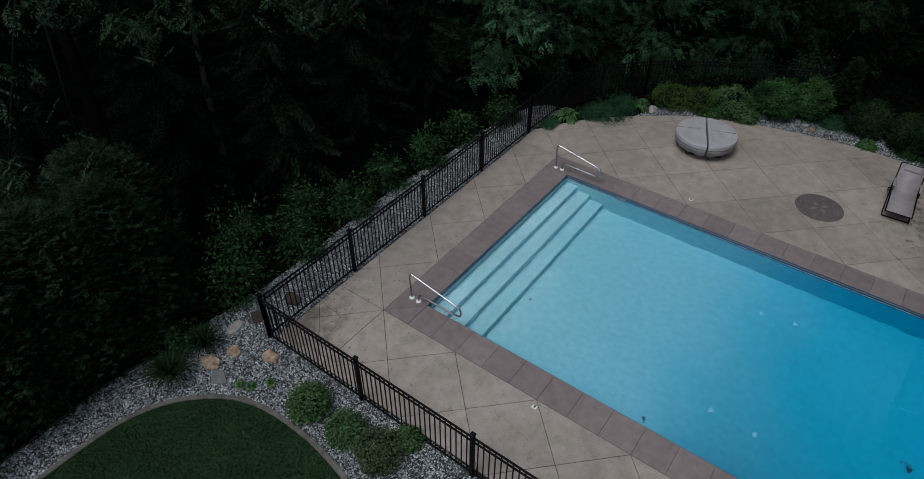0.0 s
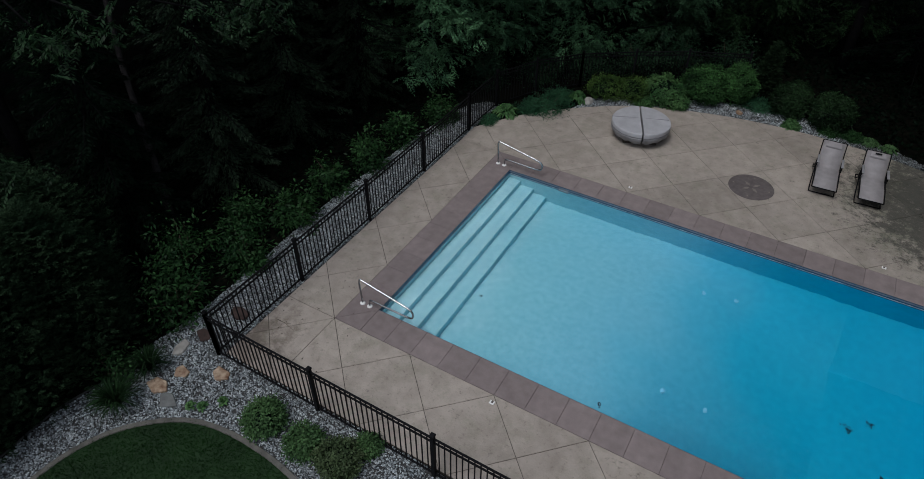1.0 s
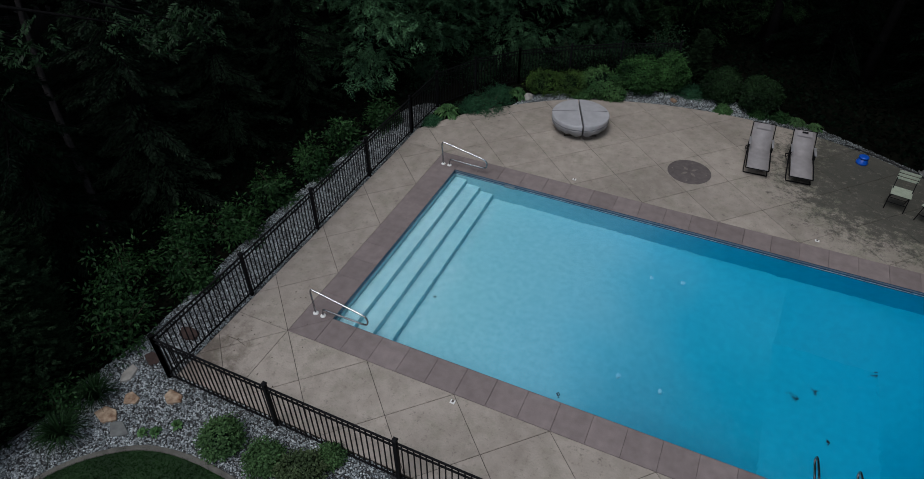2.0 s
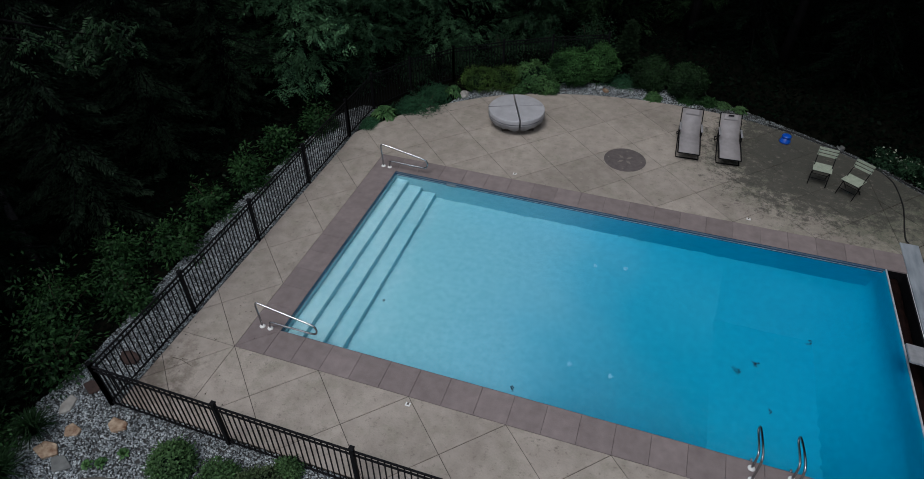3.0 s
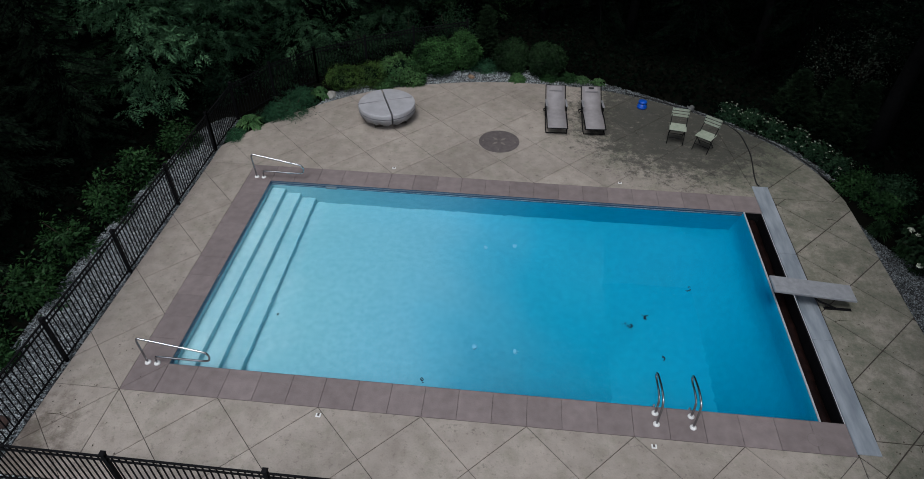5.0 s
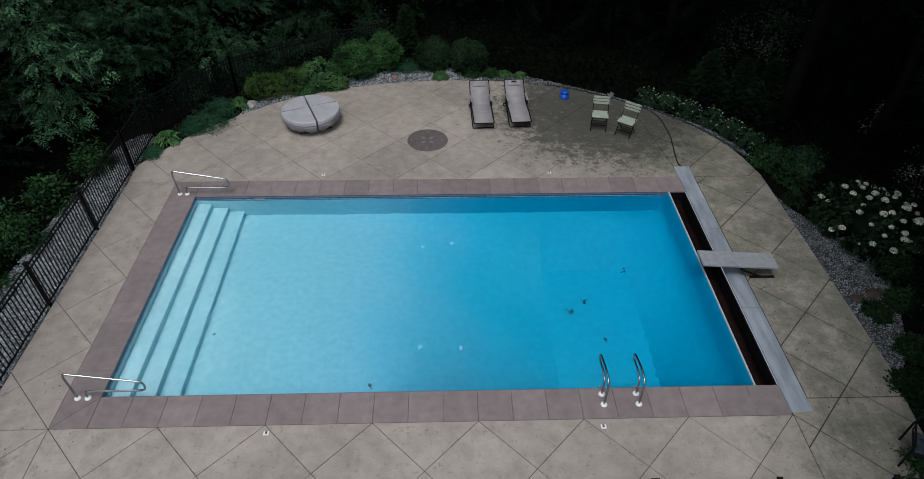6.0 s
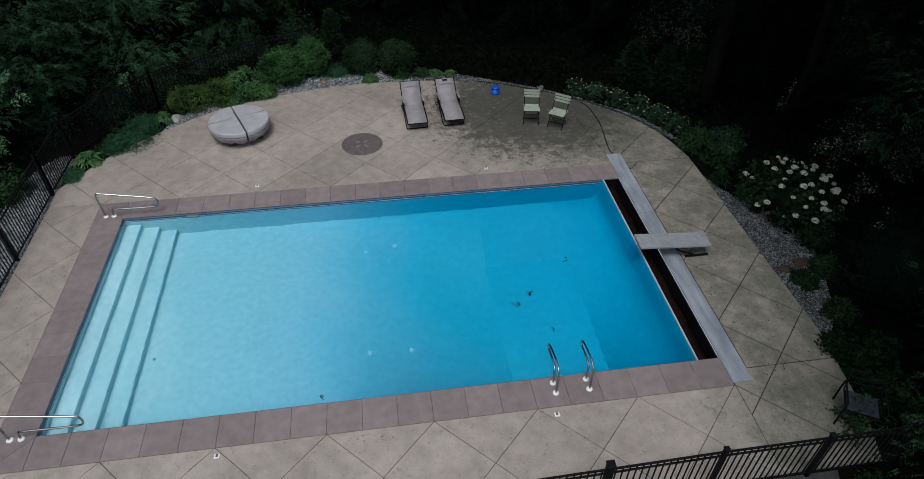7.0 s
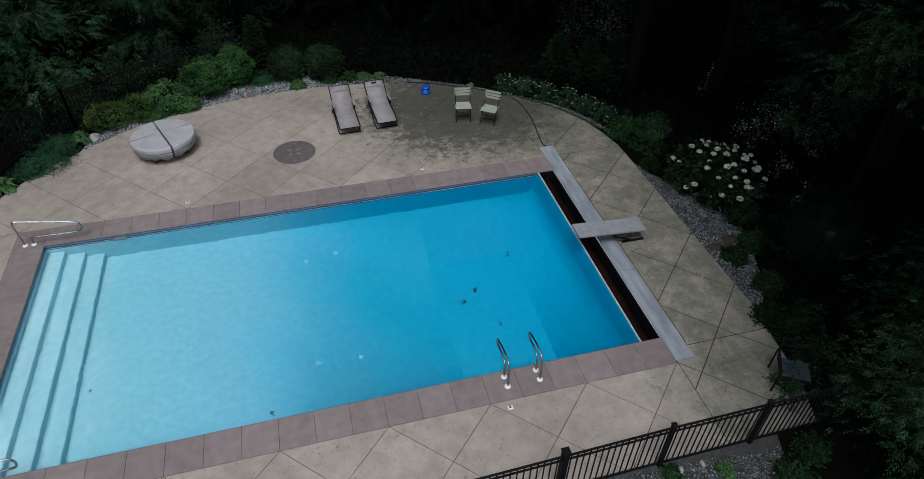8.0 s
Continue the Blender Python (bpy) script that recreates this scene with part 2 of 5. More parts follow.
SLING = material("taupe_sling_fabric", (0.24, 0.226, 0.228), (0.31, 0.293, 0.296), 6, 0.85, bump=0.25, fine=200)
MINT = material("pale_green_painted_wood", (0.27, 0.315, 0.24), (0.36, 0.40, 0.315), 12, 0.6, bump=0.15)
MEDALLION = material("brown_stained_concrete", (0.086, 0.074, 0.072), (0.128, 0.110, 0.107), 9, 0.8, bump=0.25, fine=40)
PALE_INLAY = material("pale_grey_inlay", (0.14, 0.122, 0.112), (0.19, 0.166, 0.150), 14, 0.8, bump=0.1)
BLUE = material("bright_blue_plastic", (0.006, 0.07, 0.42), (0.012, 0.10, 0.52), 6, 0.35, bump=0.03)
HOSE = material("black_rubber_hose", (0.010, 0.010, 0.010), (0.02, 0.02, 0.02), 10, 0.55, bump=0.05)
COVER_CLOTH = material("wet_brown_pool_cover", (0.002, 0.0011, 0.001), (0.014, 0.0055, 0.0045), 9, 0.6, bump=0.6, fine=7, specular=0.1)
SANDSTONE = material("rusty_sandstone", (0.10, 0.038, 0.015), (0.44, 0.35, 0.25), 8, 0.85, bump=0.5, fine=25)
DARK_STONE = material("dark_red_brown_stone", (0.022, 0.014, 0.012), (0.060, 0.036, 0.030), 8, 0.85, bump=0.4, fine=25)
SLATE = material("grey_flagstone", (0.085, 0.09, 0.088), (0.155, 0.16, 0.155), 6, 0.8, bump=0.4, fine=25)
FIELDSTONE = material("pale_fieldstone", (0.20, 0.19, 0.175), (0.36, 0.35, 0.32), 6, 0.85, bump=0.5, fine=20)
DEBRIS = material("sunken_wet_leaves", (0.002, 0.006, 0.016), (0.004, 0.010, 0.024), 12, 0.8)
SLATE_BLUE = material("slate_blue_cushion", (0.022, 0.031, 0.046), (0.036, 0.049, 0.068), 8, 0.8, bump=0.15)

LEAF_SHRUB = leaf_material("rhododendron_leaves", (0.008, 0.030, 0.010), (0.036, 0.090, 0.028))
LEAF_BOX = leaf_material("boxwood_leaves", (0.022, 0.056, 0.022), (0.078, 0.150, 0.055))
# darker copy of the yew colour, with tree shade in it
LEAF_SHADED_YEW = leaf_material("shaded_yew_needles", (0.004, 0.013, 0.005), (0.024, 0.055, 0.020), islands=0.65)
LEAF_YEW = leaf_material("yew_needles", (0.007, 0.026, 0.008), (0.060, 0.150, 0.044), islands=0.65)
LEAF_LIME = leaf_material("spirea_leaves", (0.011, 0.036, 0.010), (0.112, 0.192, 0.042), islands=0.65)
LEAF_HOSTA = leaf_material("hosta_leaves", (0.032, 0.090, 0.030), (0.112, 0.215, 0.078))
LEAF_JUNIPER = leaf_material("juniper_needles", (0.010, 0.042, 0.022), (0.048, 0.135, 0.066))
LEAF_TREE = leaf_material("broad_tree_leaves", (0.008, 0.026, 0.014), (0.034, 0.078, 0.036))
# needles coloured near-black to hold the wood's shade
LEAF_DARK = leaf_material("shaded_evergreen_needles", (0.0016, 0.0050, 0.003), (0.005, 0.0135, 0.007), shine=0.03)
LEAF_CORNER = leaf_material("young_tree_leaves", (0.005, 0.016, 0.007), (0.042, 0.092, 0.040), shine=0.06, islands=0.7)
# leaf green with the shade of the corner and the wood painted in
LEAF_SHADE = leaf_material("shaded_leaves", (0.005, 0.015, 0.006), (0.022, 0.050, 0.019), shine=0.06)
# leaf colour darkened to the tone of the shaded floor
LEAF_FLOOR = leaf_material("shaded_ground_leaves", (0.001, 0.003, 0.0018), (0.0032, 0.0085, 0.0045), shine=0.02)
# brighter copy of the tree leaves that makes up for missing light
LEAF_LIT_TREE = leaf_material("lit_tree_leaves", (0.018, 0.055, 0.030), (0.135, 0.285, 0.135))
LEAF_HEDGE = leaf_material("arborvitae_sprays", (0.006, 0.016, 0.008), (0.024, 0.045, 0.022), shine=0.03)
FLOOR_DISC = material("pale_blue_disc", (0.16, 0.48, 0.66), (0.22, 0.56, 0.72), 10, 0.6, bump=0)
LEAF_LOCUST = leaf_material("locust_leaflets", (0.004, 0.013, 0.005), (0.022, 0.054, 0.020))
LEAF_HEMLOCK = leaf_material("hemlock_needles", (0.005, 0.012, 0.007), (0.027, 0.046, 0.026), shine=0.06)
LEAF_CEDAR = leaf_material("dark_cedar_sprays", (0.006, 0.014, 0.007), (0.019, 0.036, 0.017), shine=0.05)
GREY_BARK = material("grey_brown_bark", (0.012, 0.011, 0.0115), (0.034, 0.031, 0.031), 14, 0.95, bump=0.8, fine=30, specular=0.05)
# very pale leaf colour that paints spots of sunlight
LEAF_SUN_FLECK = leaf_material("sun_fleck_leaves", (0.12, 0.19, 0.11), (0.47, 0.56, 0.43), islands=0.8)
LEAF_BARBERRY = leaf_material("bronze_green_leaves", (0.030, 0.055, 0.024), (0.095, 0.130, 0.060))
PETAL = leaf_material("cream_white_petals", (0.52, 0.56, 0.44), (0.72, 0.74, 0.63))


# ---- building blocks ----
class Shape:
    """Collects points and faces for one mesh."""

    def __init__(self):
        self.v, self.f, self.smooth = [], [], []

    def add(self, verts, faces, smooth=False):
        n = len(self.v)
        self.v += [tuple(p) for p in verts]
        self.f += [tuple(n + i for i in face) for face in faces]
        self.smooth += [smooth] * len(faces)
        return self

    def box(self, x0, y0, z0, x1, y1, z1, bevel=0.0):
        """A block; bevel chamfers the rim of its top."""
        b = bevel
        rings = [[(x0, y0, z0), (x1, y0, z0), (x1, y1, z0), (x0, y1, z0)],
                 [(x0, y0, z1 - b), (x1, y0, z1 - b), (x1, y1, z1 - b), (x0, y1, z1 - b)]]
        if b:
            rings.append([(x0 + b, y0 + b, z1), (x1 - b, y0 + b, z1), (x1 - b, y1 - b, z1), (x0 + b, y1 - b, z1)])
        return self.stack(rings)

    def stack(self, rings, smooth=False, cap=True):
        n = len(rings[0])
        verts = [p for r in rings for p in r]
        faces = [(k * n + i, k * n + (i + 1) % n, (k + 1) * n + (i + 1) % n, (k + 1) * n + i) for k in range(len(rings) - 1) for i in range(n)]
        self.add(verts, faces, smooth)
        if cap:
            m = len(self.v) - len(verts)
            self.f += [tuple(m + i for i in reversed(range(n))), tuple(m + (len(rings) - 1) * n + i for i in range(n))]
            self.smooth += [False, False]
        return self

    def prism(self, outline, z0, z1, bevel=0.0):
        """An upright block over a convex outline that runs anticlockwise."""
        rings = [[(x, y, z0) for x, y in outline], [(x, y, z1 - bevel) for x, y in outline]]
        if bevel:
            rings.append([(x, y, z1) for x, y in inset(outline, bevel)])
        return self.stack(rings)

    def tube(self, points, radius, sides=8, closed=False):
        """A round bar along a line of points; radius is one number or one for each point."""
        pts = [Vector(p) for p in points]
        rad = radius if isinstance(radius, (list, tuple)) else [radius] * len(pts)
        rings, side = [], None
        for i, p in enumerate(pts):
            a = pts[i - 1] if i else (pts[-1] if closed else p)
            b = pts[i + 1] if i + 1 < len(pts) else (pts[0] if closed else p)
            way = (b - a).normalized()
            if side is None:
                side = way.orthogonal().normalized()
            side = (side - way * side.dot(way)).normalized()
            up = way.cross(side)
            rings.append([p + (side * math.cos(t) + up * math.sin(t)) * rad[i] for t in (2 * math.pi * k / sides for k in range(sides))])
        if closed:
            rings.append(rings[0])
        return self.stack(rings, True, not closed)

    def lathe(self, profile, x=0, y=0, sides=24):
        """Turns (radius, height) pairs round an upright axis."""
        rings = [[(x + r * math.cos(t), y + r * math.sin(t), z) for t in (2 * math.pi * k / sides for k in range(sides))] for r, z in profile]
        return self.stack(rings, True)

    def mesh(self, name, mat):
        me = bpy.data.meshes.new(name)
        me.from_pydata(self.v, [], self.f)
        me.polygons.foreach_set("use_smooth", self.smooth)
        me.materials.append(mat)
        me.update()
        return me


def inset(outline, d):
    """A convex outline, run anticlockwise, drawn in by d."""
    out, n = [], len(outline)
    for i in range(n):
        a, p, b = Vector(outline[i - 1]), Vector(outline[i]), Vector(outline[(i + 1) % n])
        u, w = (p - a).normalized(), (b - p).normalized()
        nu, nw = Vector((-u.y, u.x)), Vector((-w.y, w.x))
        h = nu + nw
        k = d * 2 / max(h.length_squared, 0.5)
        out.append((p.x + h.x * k, p.y + h.y * k))
    return out


def tidy(outline, least=0.015):
    out = []
    for p in outline:
        if not out or math.dist(p, out[-1]) > least:
            out.append(p)
    while len(out) > 2 and math.dist(out[0], out[-1]) <= least:
        out.pop()
    return out


def split(outline, a, b, c):
    """Cuts an outline along the line a*x + b*y = c."""
    low, high, n = [], [], len(outline)
    for i in range(n):
        p, q = outline[i], outline[(i + 1) % n]
        dp, dq = (0.0 if abs(d) < 1e-6 else d for d in (a * p[0] + b * p[1] - c, a * q[0] + b * q[1] - c))
        if dp <= 0:
            low.append(p)
        if dp >= 0:
            high.append(p)
        if dp * dq < 0:
            s = dp / (dp - dq)
            m = (p[0] + (q[0] - p[0]) * s, p[1] + (q[1] - p[1]) * s)
            low.append(m), high.append(m)
    return [o for o in (tidy(low), tidy(high)) if len(o) > 2 and abs(area(o)) > 1e-4]


def area(o):
    return 0.5 * sum(o[i - 1][0] * o[i][1] - o[i][0] * o[i - 1][1] for i in range(len(o)))


def glide(points, steps=6, closed=False):
    """A smooth line through points."""
    pts = [Vector(p) for p in points]
    n, out = len(pts), []
    for i in range(n if closed else n - 1):
        p0 = pts[i - 1] if i or closed else pts[0]
        p1, p2 = pts[i], pts[(i + 1) % n]
        p3 = pts[(i + 2) % n] if closed or i + 2 < n else pts[-1]
        for k in range(steps):
            t = k / steps
            out.append(0.5 * (2 * p1 + (p2 - p0) * t + (2 * p0 - 5 * p1 + 4 * p2 - p3) * t * t + (3 * p1 - p0 - 3 * p2 + p3) * t ** 3))
    if not closed:
        out.append(pts[-1])
    return out


def thing(name, label, category, at=(0, 0, 0), turn=0, group="", kind=""):
    """An Empty at a thing's base, under which its parts go."""
    ob = new(name)
    ob.empty_display_size = 0.1
    ob.matrix_world = pose(*at, 0, 0, turn)
    return tagged(ob, label, category, group, kind)


def part(name, shape, mat, parent, label="", m=None):
    """One mesh object under a thing or a part, in that parent's own space."""
    me = shape if isinstance(shape, bpy.types.Mesh) else shape.mesh(name, mat)
    ob = new(name, me)
    ob.parent = parent
    if m is not None:
        ob.matrix_basis = m
    return tagged(ob, label) if label else ob


def solid(name, shape, mat, label, category, kind="", group=""):
    """A thing or a piece of the setting that is one mesh."""
    me = shape if isinstance(shape, bpy.types.Mesh) else shape.mesh(name, mat)
    return tagged(new(name, me), label, category, group, kind)


# ---- ground ----
POOL_W, POOL_E, POOL_S, POOL_N = 0.645, 12.37, 0.635, 6.49
COPE_E, COPE_N = 12.81, 7.13
GROUND_Z = -0.06
ground = Shape()
xs, ys = (-300, 0.2, 13.0, 300), (-300, 0.2, 6.95, 300)
ground.add([(x, y, GROUND_Z) for y in ys for x in xs], [(j * 4 + i, j * 4 + i + 1, j * 4 + i + 5, j * 4 + i + 4) for j in range(3) for i in range(3) if (i, j) != (1, 1)])
solid("ground", ground, SOIL, "woodland soil with leaf litter, near-black for the trees' shade", "ground", "structure")

# ---- deck: stamped concrete cut into diamonds by straight joints ----
ARC = [(-1.24, 7.9), (-0.35, 9.25), (0.75, 10.35), (2.2, 11.4), (3.9, 12.05), (5.6, 12.40), (7.3, 12.48), (9.0, 12.33), (10.5, 11.9), (12.0, 11.15), (13.2, 10.25), (14.2, 9.2), (14.8, 8.0), (15.0, 6.8)]
arc = [tuple(p) for p in glide(ARC, 3)]
PITCH = 1.83
south = [(-1.22, -1.76), (14.55, -1.76), (14.85, -0.9), (14.95, 0.0), (0.0, 0.0), (-1.22, 0.0)]
west = [(-1.22, 0.0), (0.0, 0.0), (0.0, COPE_N), (-1.22, COPE_N)]
north = [(-1.22, COPE_N), (15.0, COPE_N)] + [p for p in reversed(arc) if p[1] > COPE_N + 0.05]
east = [(13.22, 0.0), (14.95, 0.0), (15.08, 1.0), (15.0, 6.8), (14.98, COPE_N), (13.22, COPE_N)]
deck = Shape()
for region in (south, west, north, east, [(COPE_E, 0.0), (13.22, 0.0), (13.22, 0.1), (COPE_E, 0.1)]):
    deck.prism(region, -0.14, -0.012)
deck_slab = solid("deck", deck, JOINT, "stamped concrete pool deck cut into diamonds", "deck", "structure")


def cut_up(region, lines):
    pieces = [region]
    for line in lines:
        pieces = [q for p in pieces for q in split(p, *line)]
    return [p for p in pieces if abs(area(p)) > 0.01]


S2 = math.sqrt(0.5)
slabs = []
south_run = [(-1.22, -1.76), (12.83, -1.76), (12.83, 0.0), (-1.22, 0.0)]
south_corner = [(12.83, -1.76), (14.55, -1.76), (14.85, -0.9), (14.95, 0.0), (15.0, 0.34), (12.83, 0.34)]
east_run = [(13.22, 0.34), (15.0, 0.34)] + east[2:]
slabs += cut_up(south_run, [(1, 0, 0.0)] + [(S2, S2, S2 * PITCH * k) for k in range(-1, 8)] + [(S2, -S2, S2 * PITCH * k) for k in range(0, 8)])
slabs += cut_up(south_corner, [(S2, S2, S2 * 12.84), (S2, S2, S2 * 14.65), (S2, -S2, S2 * 13.47)])
slabs += cut_up(west, [(S2, S2, S2 * PITCH * k) for k in range(0, 5)] + [(S2, -S2, -S2 * PITCH * k) for k in range(0, 5)])
slabs += cut_up(north, [(S2, S2, S2 * (COPE_N + PITCH * k)) for k in range(-1, 12)] + [(S2, -S2, S2 * (-COPE_N + PITCH * k)) for k in range(-4, 9)] + [(0.97, 0.13, 0.97 * 12.86 + 0.13 * COPE_N)])
slabs += cut_up(east_run, [(S2, S2, S2 * PITCH * k) for k in range(8, 13)] + [(S2, -S2, S2 * c) for c in (6.4, 8.15, 9.92, 11.69, 13.47)])

# ---- pool basin: steps, shallow floor, slope and hopper ----
WATER_Z = -0.10
FLOOR_Z, WALL_Z, HOPPER_Z = -0.98, -0.98, -2.30
basin = thing("swimming_pool", "rectangular in-ground pool with a pale blue liner, full of clear water", "swimming pool", (0, 0, 0), kind="structure")
X_SLOPE, X_HOP0, X_HOP1, Y_HOP0, Y_HOP1 = 5.9, 9.15, 11.26, 1.30, 5.20
W0, E0, S0, N0 = POOL_W, POOL_E, POOL_S, POOL_N
E_FOOT = E0 - 0.19  # the wall under the cover trench leans inwards
# wall
wall = Shape().add([(x, y, z) for z, e in ((-0.02, E0), (WALL_Z, E_FOOT)) for x, y in ((W0, S0), (e, S0), (e, N0), (W0, N0))], [(0, 4, 5, 1), (2, 6, 7, 3), (3, 7, 4, 0)])
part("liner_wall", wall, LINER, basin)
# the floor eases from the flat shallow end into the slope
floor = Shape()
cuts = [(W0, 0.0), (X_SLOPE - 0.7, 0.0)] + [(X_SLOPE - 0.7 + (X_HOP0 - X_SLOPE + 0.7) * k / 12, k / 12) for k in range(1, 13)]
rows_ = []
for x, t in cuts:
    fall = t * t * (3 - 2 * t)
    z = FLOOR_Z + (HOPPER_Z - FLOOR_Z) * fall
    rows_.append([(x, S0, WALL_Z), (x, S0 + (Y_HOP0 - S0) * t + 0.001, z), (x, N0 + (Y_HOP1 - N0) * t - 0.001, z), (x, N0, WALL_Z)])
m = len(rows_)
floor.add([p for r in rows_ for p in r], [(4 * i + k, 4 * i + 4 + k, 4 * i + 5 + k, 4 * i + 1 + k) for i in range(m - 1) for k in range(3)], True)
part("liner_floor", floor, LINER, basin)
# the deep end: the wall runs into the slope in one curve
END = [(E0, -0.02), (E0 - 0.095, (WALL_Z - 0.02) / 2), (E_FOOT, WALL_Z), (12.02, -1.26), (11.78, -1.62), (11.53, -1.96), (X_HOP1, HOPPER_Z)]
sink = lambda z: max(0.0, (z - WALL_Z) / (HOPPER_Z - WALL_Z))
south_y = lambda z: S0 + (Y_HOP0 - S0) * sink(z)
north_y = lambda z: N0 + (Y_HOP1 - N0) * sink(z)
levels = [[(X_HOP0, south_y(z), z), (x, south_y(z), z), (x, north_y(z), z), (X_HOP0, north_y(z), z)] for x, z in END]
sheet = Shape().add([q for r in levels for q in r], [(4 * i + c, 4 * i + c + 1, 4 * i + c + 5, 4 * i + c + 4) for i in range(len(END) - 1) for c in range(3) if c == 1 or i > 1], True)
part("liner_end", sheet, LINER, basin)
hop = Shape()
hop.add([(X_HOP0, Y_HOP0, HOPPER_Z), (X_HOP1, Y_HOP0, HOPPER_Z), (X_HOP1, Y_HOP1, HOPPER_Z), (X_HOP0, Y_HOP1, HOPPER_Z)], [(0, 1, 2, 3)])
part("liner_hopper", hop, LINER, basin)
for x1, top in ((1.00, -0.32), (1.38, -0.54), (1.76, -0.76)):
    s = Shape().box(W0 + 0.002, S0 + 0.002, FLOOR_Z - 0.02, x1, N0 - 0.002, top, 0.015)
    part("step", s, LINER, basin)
bands = Shape()
for q in (((W0, N0 - 0.004), (E0, N0 - 0.004)), ((E0, S0 + 0.004), (W0, S0 + 0.004)), ((W0 + 0.004, S0), (W0 + 0.004, N0))):
    (ax, ay), (bx, by) = q
    bands.add([(ax, ay, -0.005), (bx, by, -0.005), (bx, by, -0.15), (ax, ay, -0.15)], [(0, 1, 2, 3)])
track, glint = Shape(), Shape()
track.box(W0, N0 - 0.022, -0.046, E0, N0 - 0.006, -0.024)
track.box(W0, S0 + 0.006, -0.046, E0, S0 + 0.022, -0.024)
# pale strips that paint the water's reflection along the wall
glint.box(W0 + 0.02, N0 - 0.016, -0.104, E0, N0 - 0.006, -0.090)
glint.box(W0 + 0.006, S0 + 0.02, -0.104, W0 + 0.014, N0 - 0.02, -0.094)
part("cover_track", track, TRACK, basin, "grey aluminium track under the coping")
part("waterline_glint", glint, WATERLINE_GLINT, basin, "pale line painting the reflection at the waterline")
part("waterline_tile", bands, TILE, basin, "dark blue patterned waterline band")
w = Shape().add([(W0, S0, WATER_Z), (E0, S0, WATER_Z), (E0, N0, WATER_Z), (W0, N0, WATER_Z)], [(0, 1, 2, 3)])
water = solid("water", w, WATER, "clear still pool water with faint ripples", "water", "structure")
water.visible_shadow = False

# small pale discs on the pool floor and a skimmer
for x, y in ((6.22, 5.38), (6.92, 5.73), (6.22, 2.33), (7.08, 2.51)):
    u = (x - X_SLOPE + 0.7) / (X_HOP0 - X_SLOPE + 0.7)
    t = thing("floor_inlet", "small round pale disc on the pool floor", "pool fitting", (x, y, FLOOR_Z + (HOPPER_Z - FLOOR_Z) * u * u * (3 - 2 * u)), group="inlets on the pool floor")
    part("cover", Shape().lathe([(0.065, -0.01), (0.065, 0.006), (0.05, 0.012), (0.01, 0.014)], sides=16), FLOOR_DISC, t)
skim = thing("skimmer", "grey skimmer mouth set in the pool wall", "skimmer", (2.2, N0 - 0.006, -0.1))
s = Shape()
for q in ((-0.14, -0.012, -0.07, 0.14, 0.0, -0.05), (-0.14, -0.012, 0.05, 0.14, 0.0, 0.07), (-0.14, -0.012, -0.05, -0.12, 0.0, 0.05), (0.12, -0.012, -0.05, 0.14, 0.0, 0.05)):
    s.box(*q)
part("frame", s, TRACK, skim)
part("flap", Shape().box(-0.12, -0.006, -0.05, 0.12, 0.0, 0.05), VINYL_DARK, skim)

# ---- automatic cover: housing, lid and leading bar ----
cover = thing("cover_housing", "open trench of the automatic pool cover with a rolled brown cover", "pool cover", (0, 0, 0))
h = Shape()
h.box(POOL_E + 0.012, S0, -0.50, COPE_E, N0, -0.47)
h.box(COPE_E - 0.03, S0, -0.47, COPE_E, N0, -0.03)
h.box(POOL_E + 0.012, S0, -0.47, POOL_E + 0.024, N0, -0.03)
h.box(POOL_E + 0.026, S0 - 0.01, -0.47, COPE_E - 0.032, S0 + 0.004, -0.03)
h.box(POOL_E + 0.026, N0 - 0.004, -0.47, COPE_E - 0.032, N0 + 0.01, -0.03)
part("trough", h, BLACK_METAL, cover)
part("edge_bar", Shape().box(POOL_E + 0.003, S0, -0.03, POOL_E + 0.036, N0, 0.002, 0.006), PALE_BAR, cover, "white bar along the trench's edge")
roll = []
for i in range(40):
    y = S0 + 0.06 + (N0 - S0 - 0.12) * i / 39
    roll.append((12.60 + 0.008 * math.sin(i * 0.9), y, -0.31 + 0.006 * math.sin(i * 1.7)))
part("rolled_cover", Shape().tube(roll, [0.13 + 0.003 * math.sin(i * 3.3) for i in range(40)], 14), COVER_CLOTH, cover, "wet brown rolled cover cloth")
lid = thing("metal_plate", "long grey aluminium plate covering the pool cover reel", "metal plate", (0, 0, 0))
for y0, y1 in ((0.05, 2.52), (2.528, 5.02), (5.028, 7.56)):
    part("panel", Shape().box(COPE_E, y0, -0.01, 13.20, y1, 0.022, 0.006), GREY_METAL, lid)
for x in (13.085, 13.15):
    part("seam", Shape().box(x, 0.06, 0.022, x + 0.006, 7.55, 0.0255), GREY_METAL, lid)

# ---- diving board ----
board = thing("diving_board", "short grey diving board on a low dark stand", "diving board", (0, 3.58, 0))


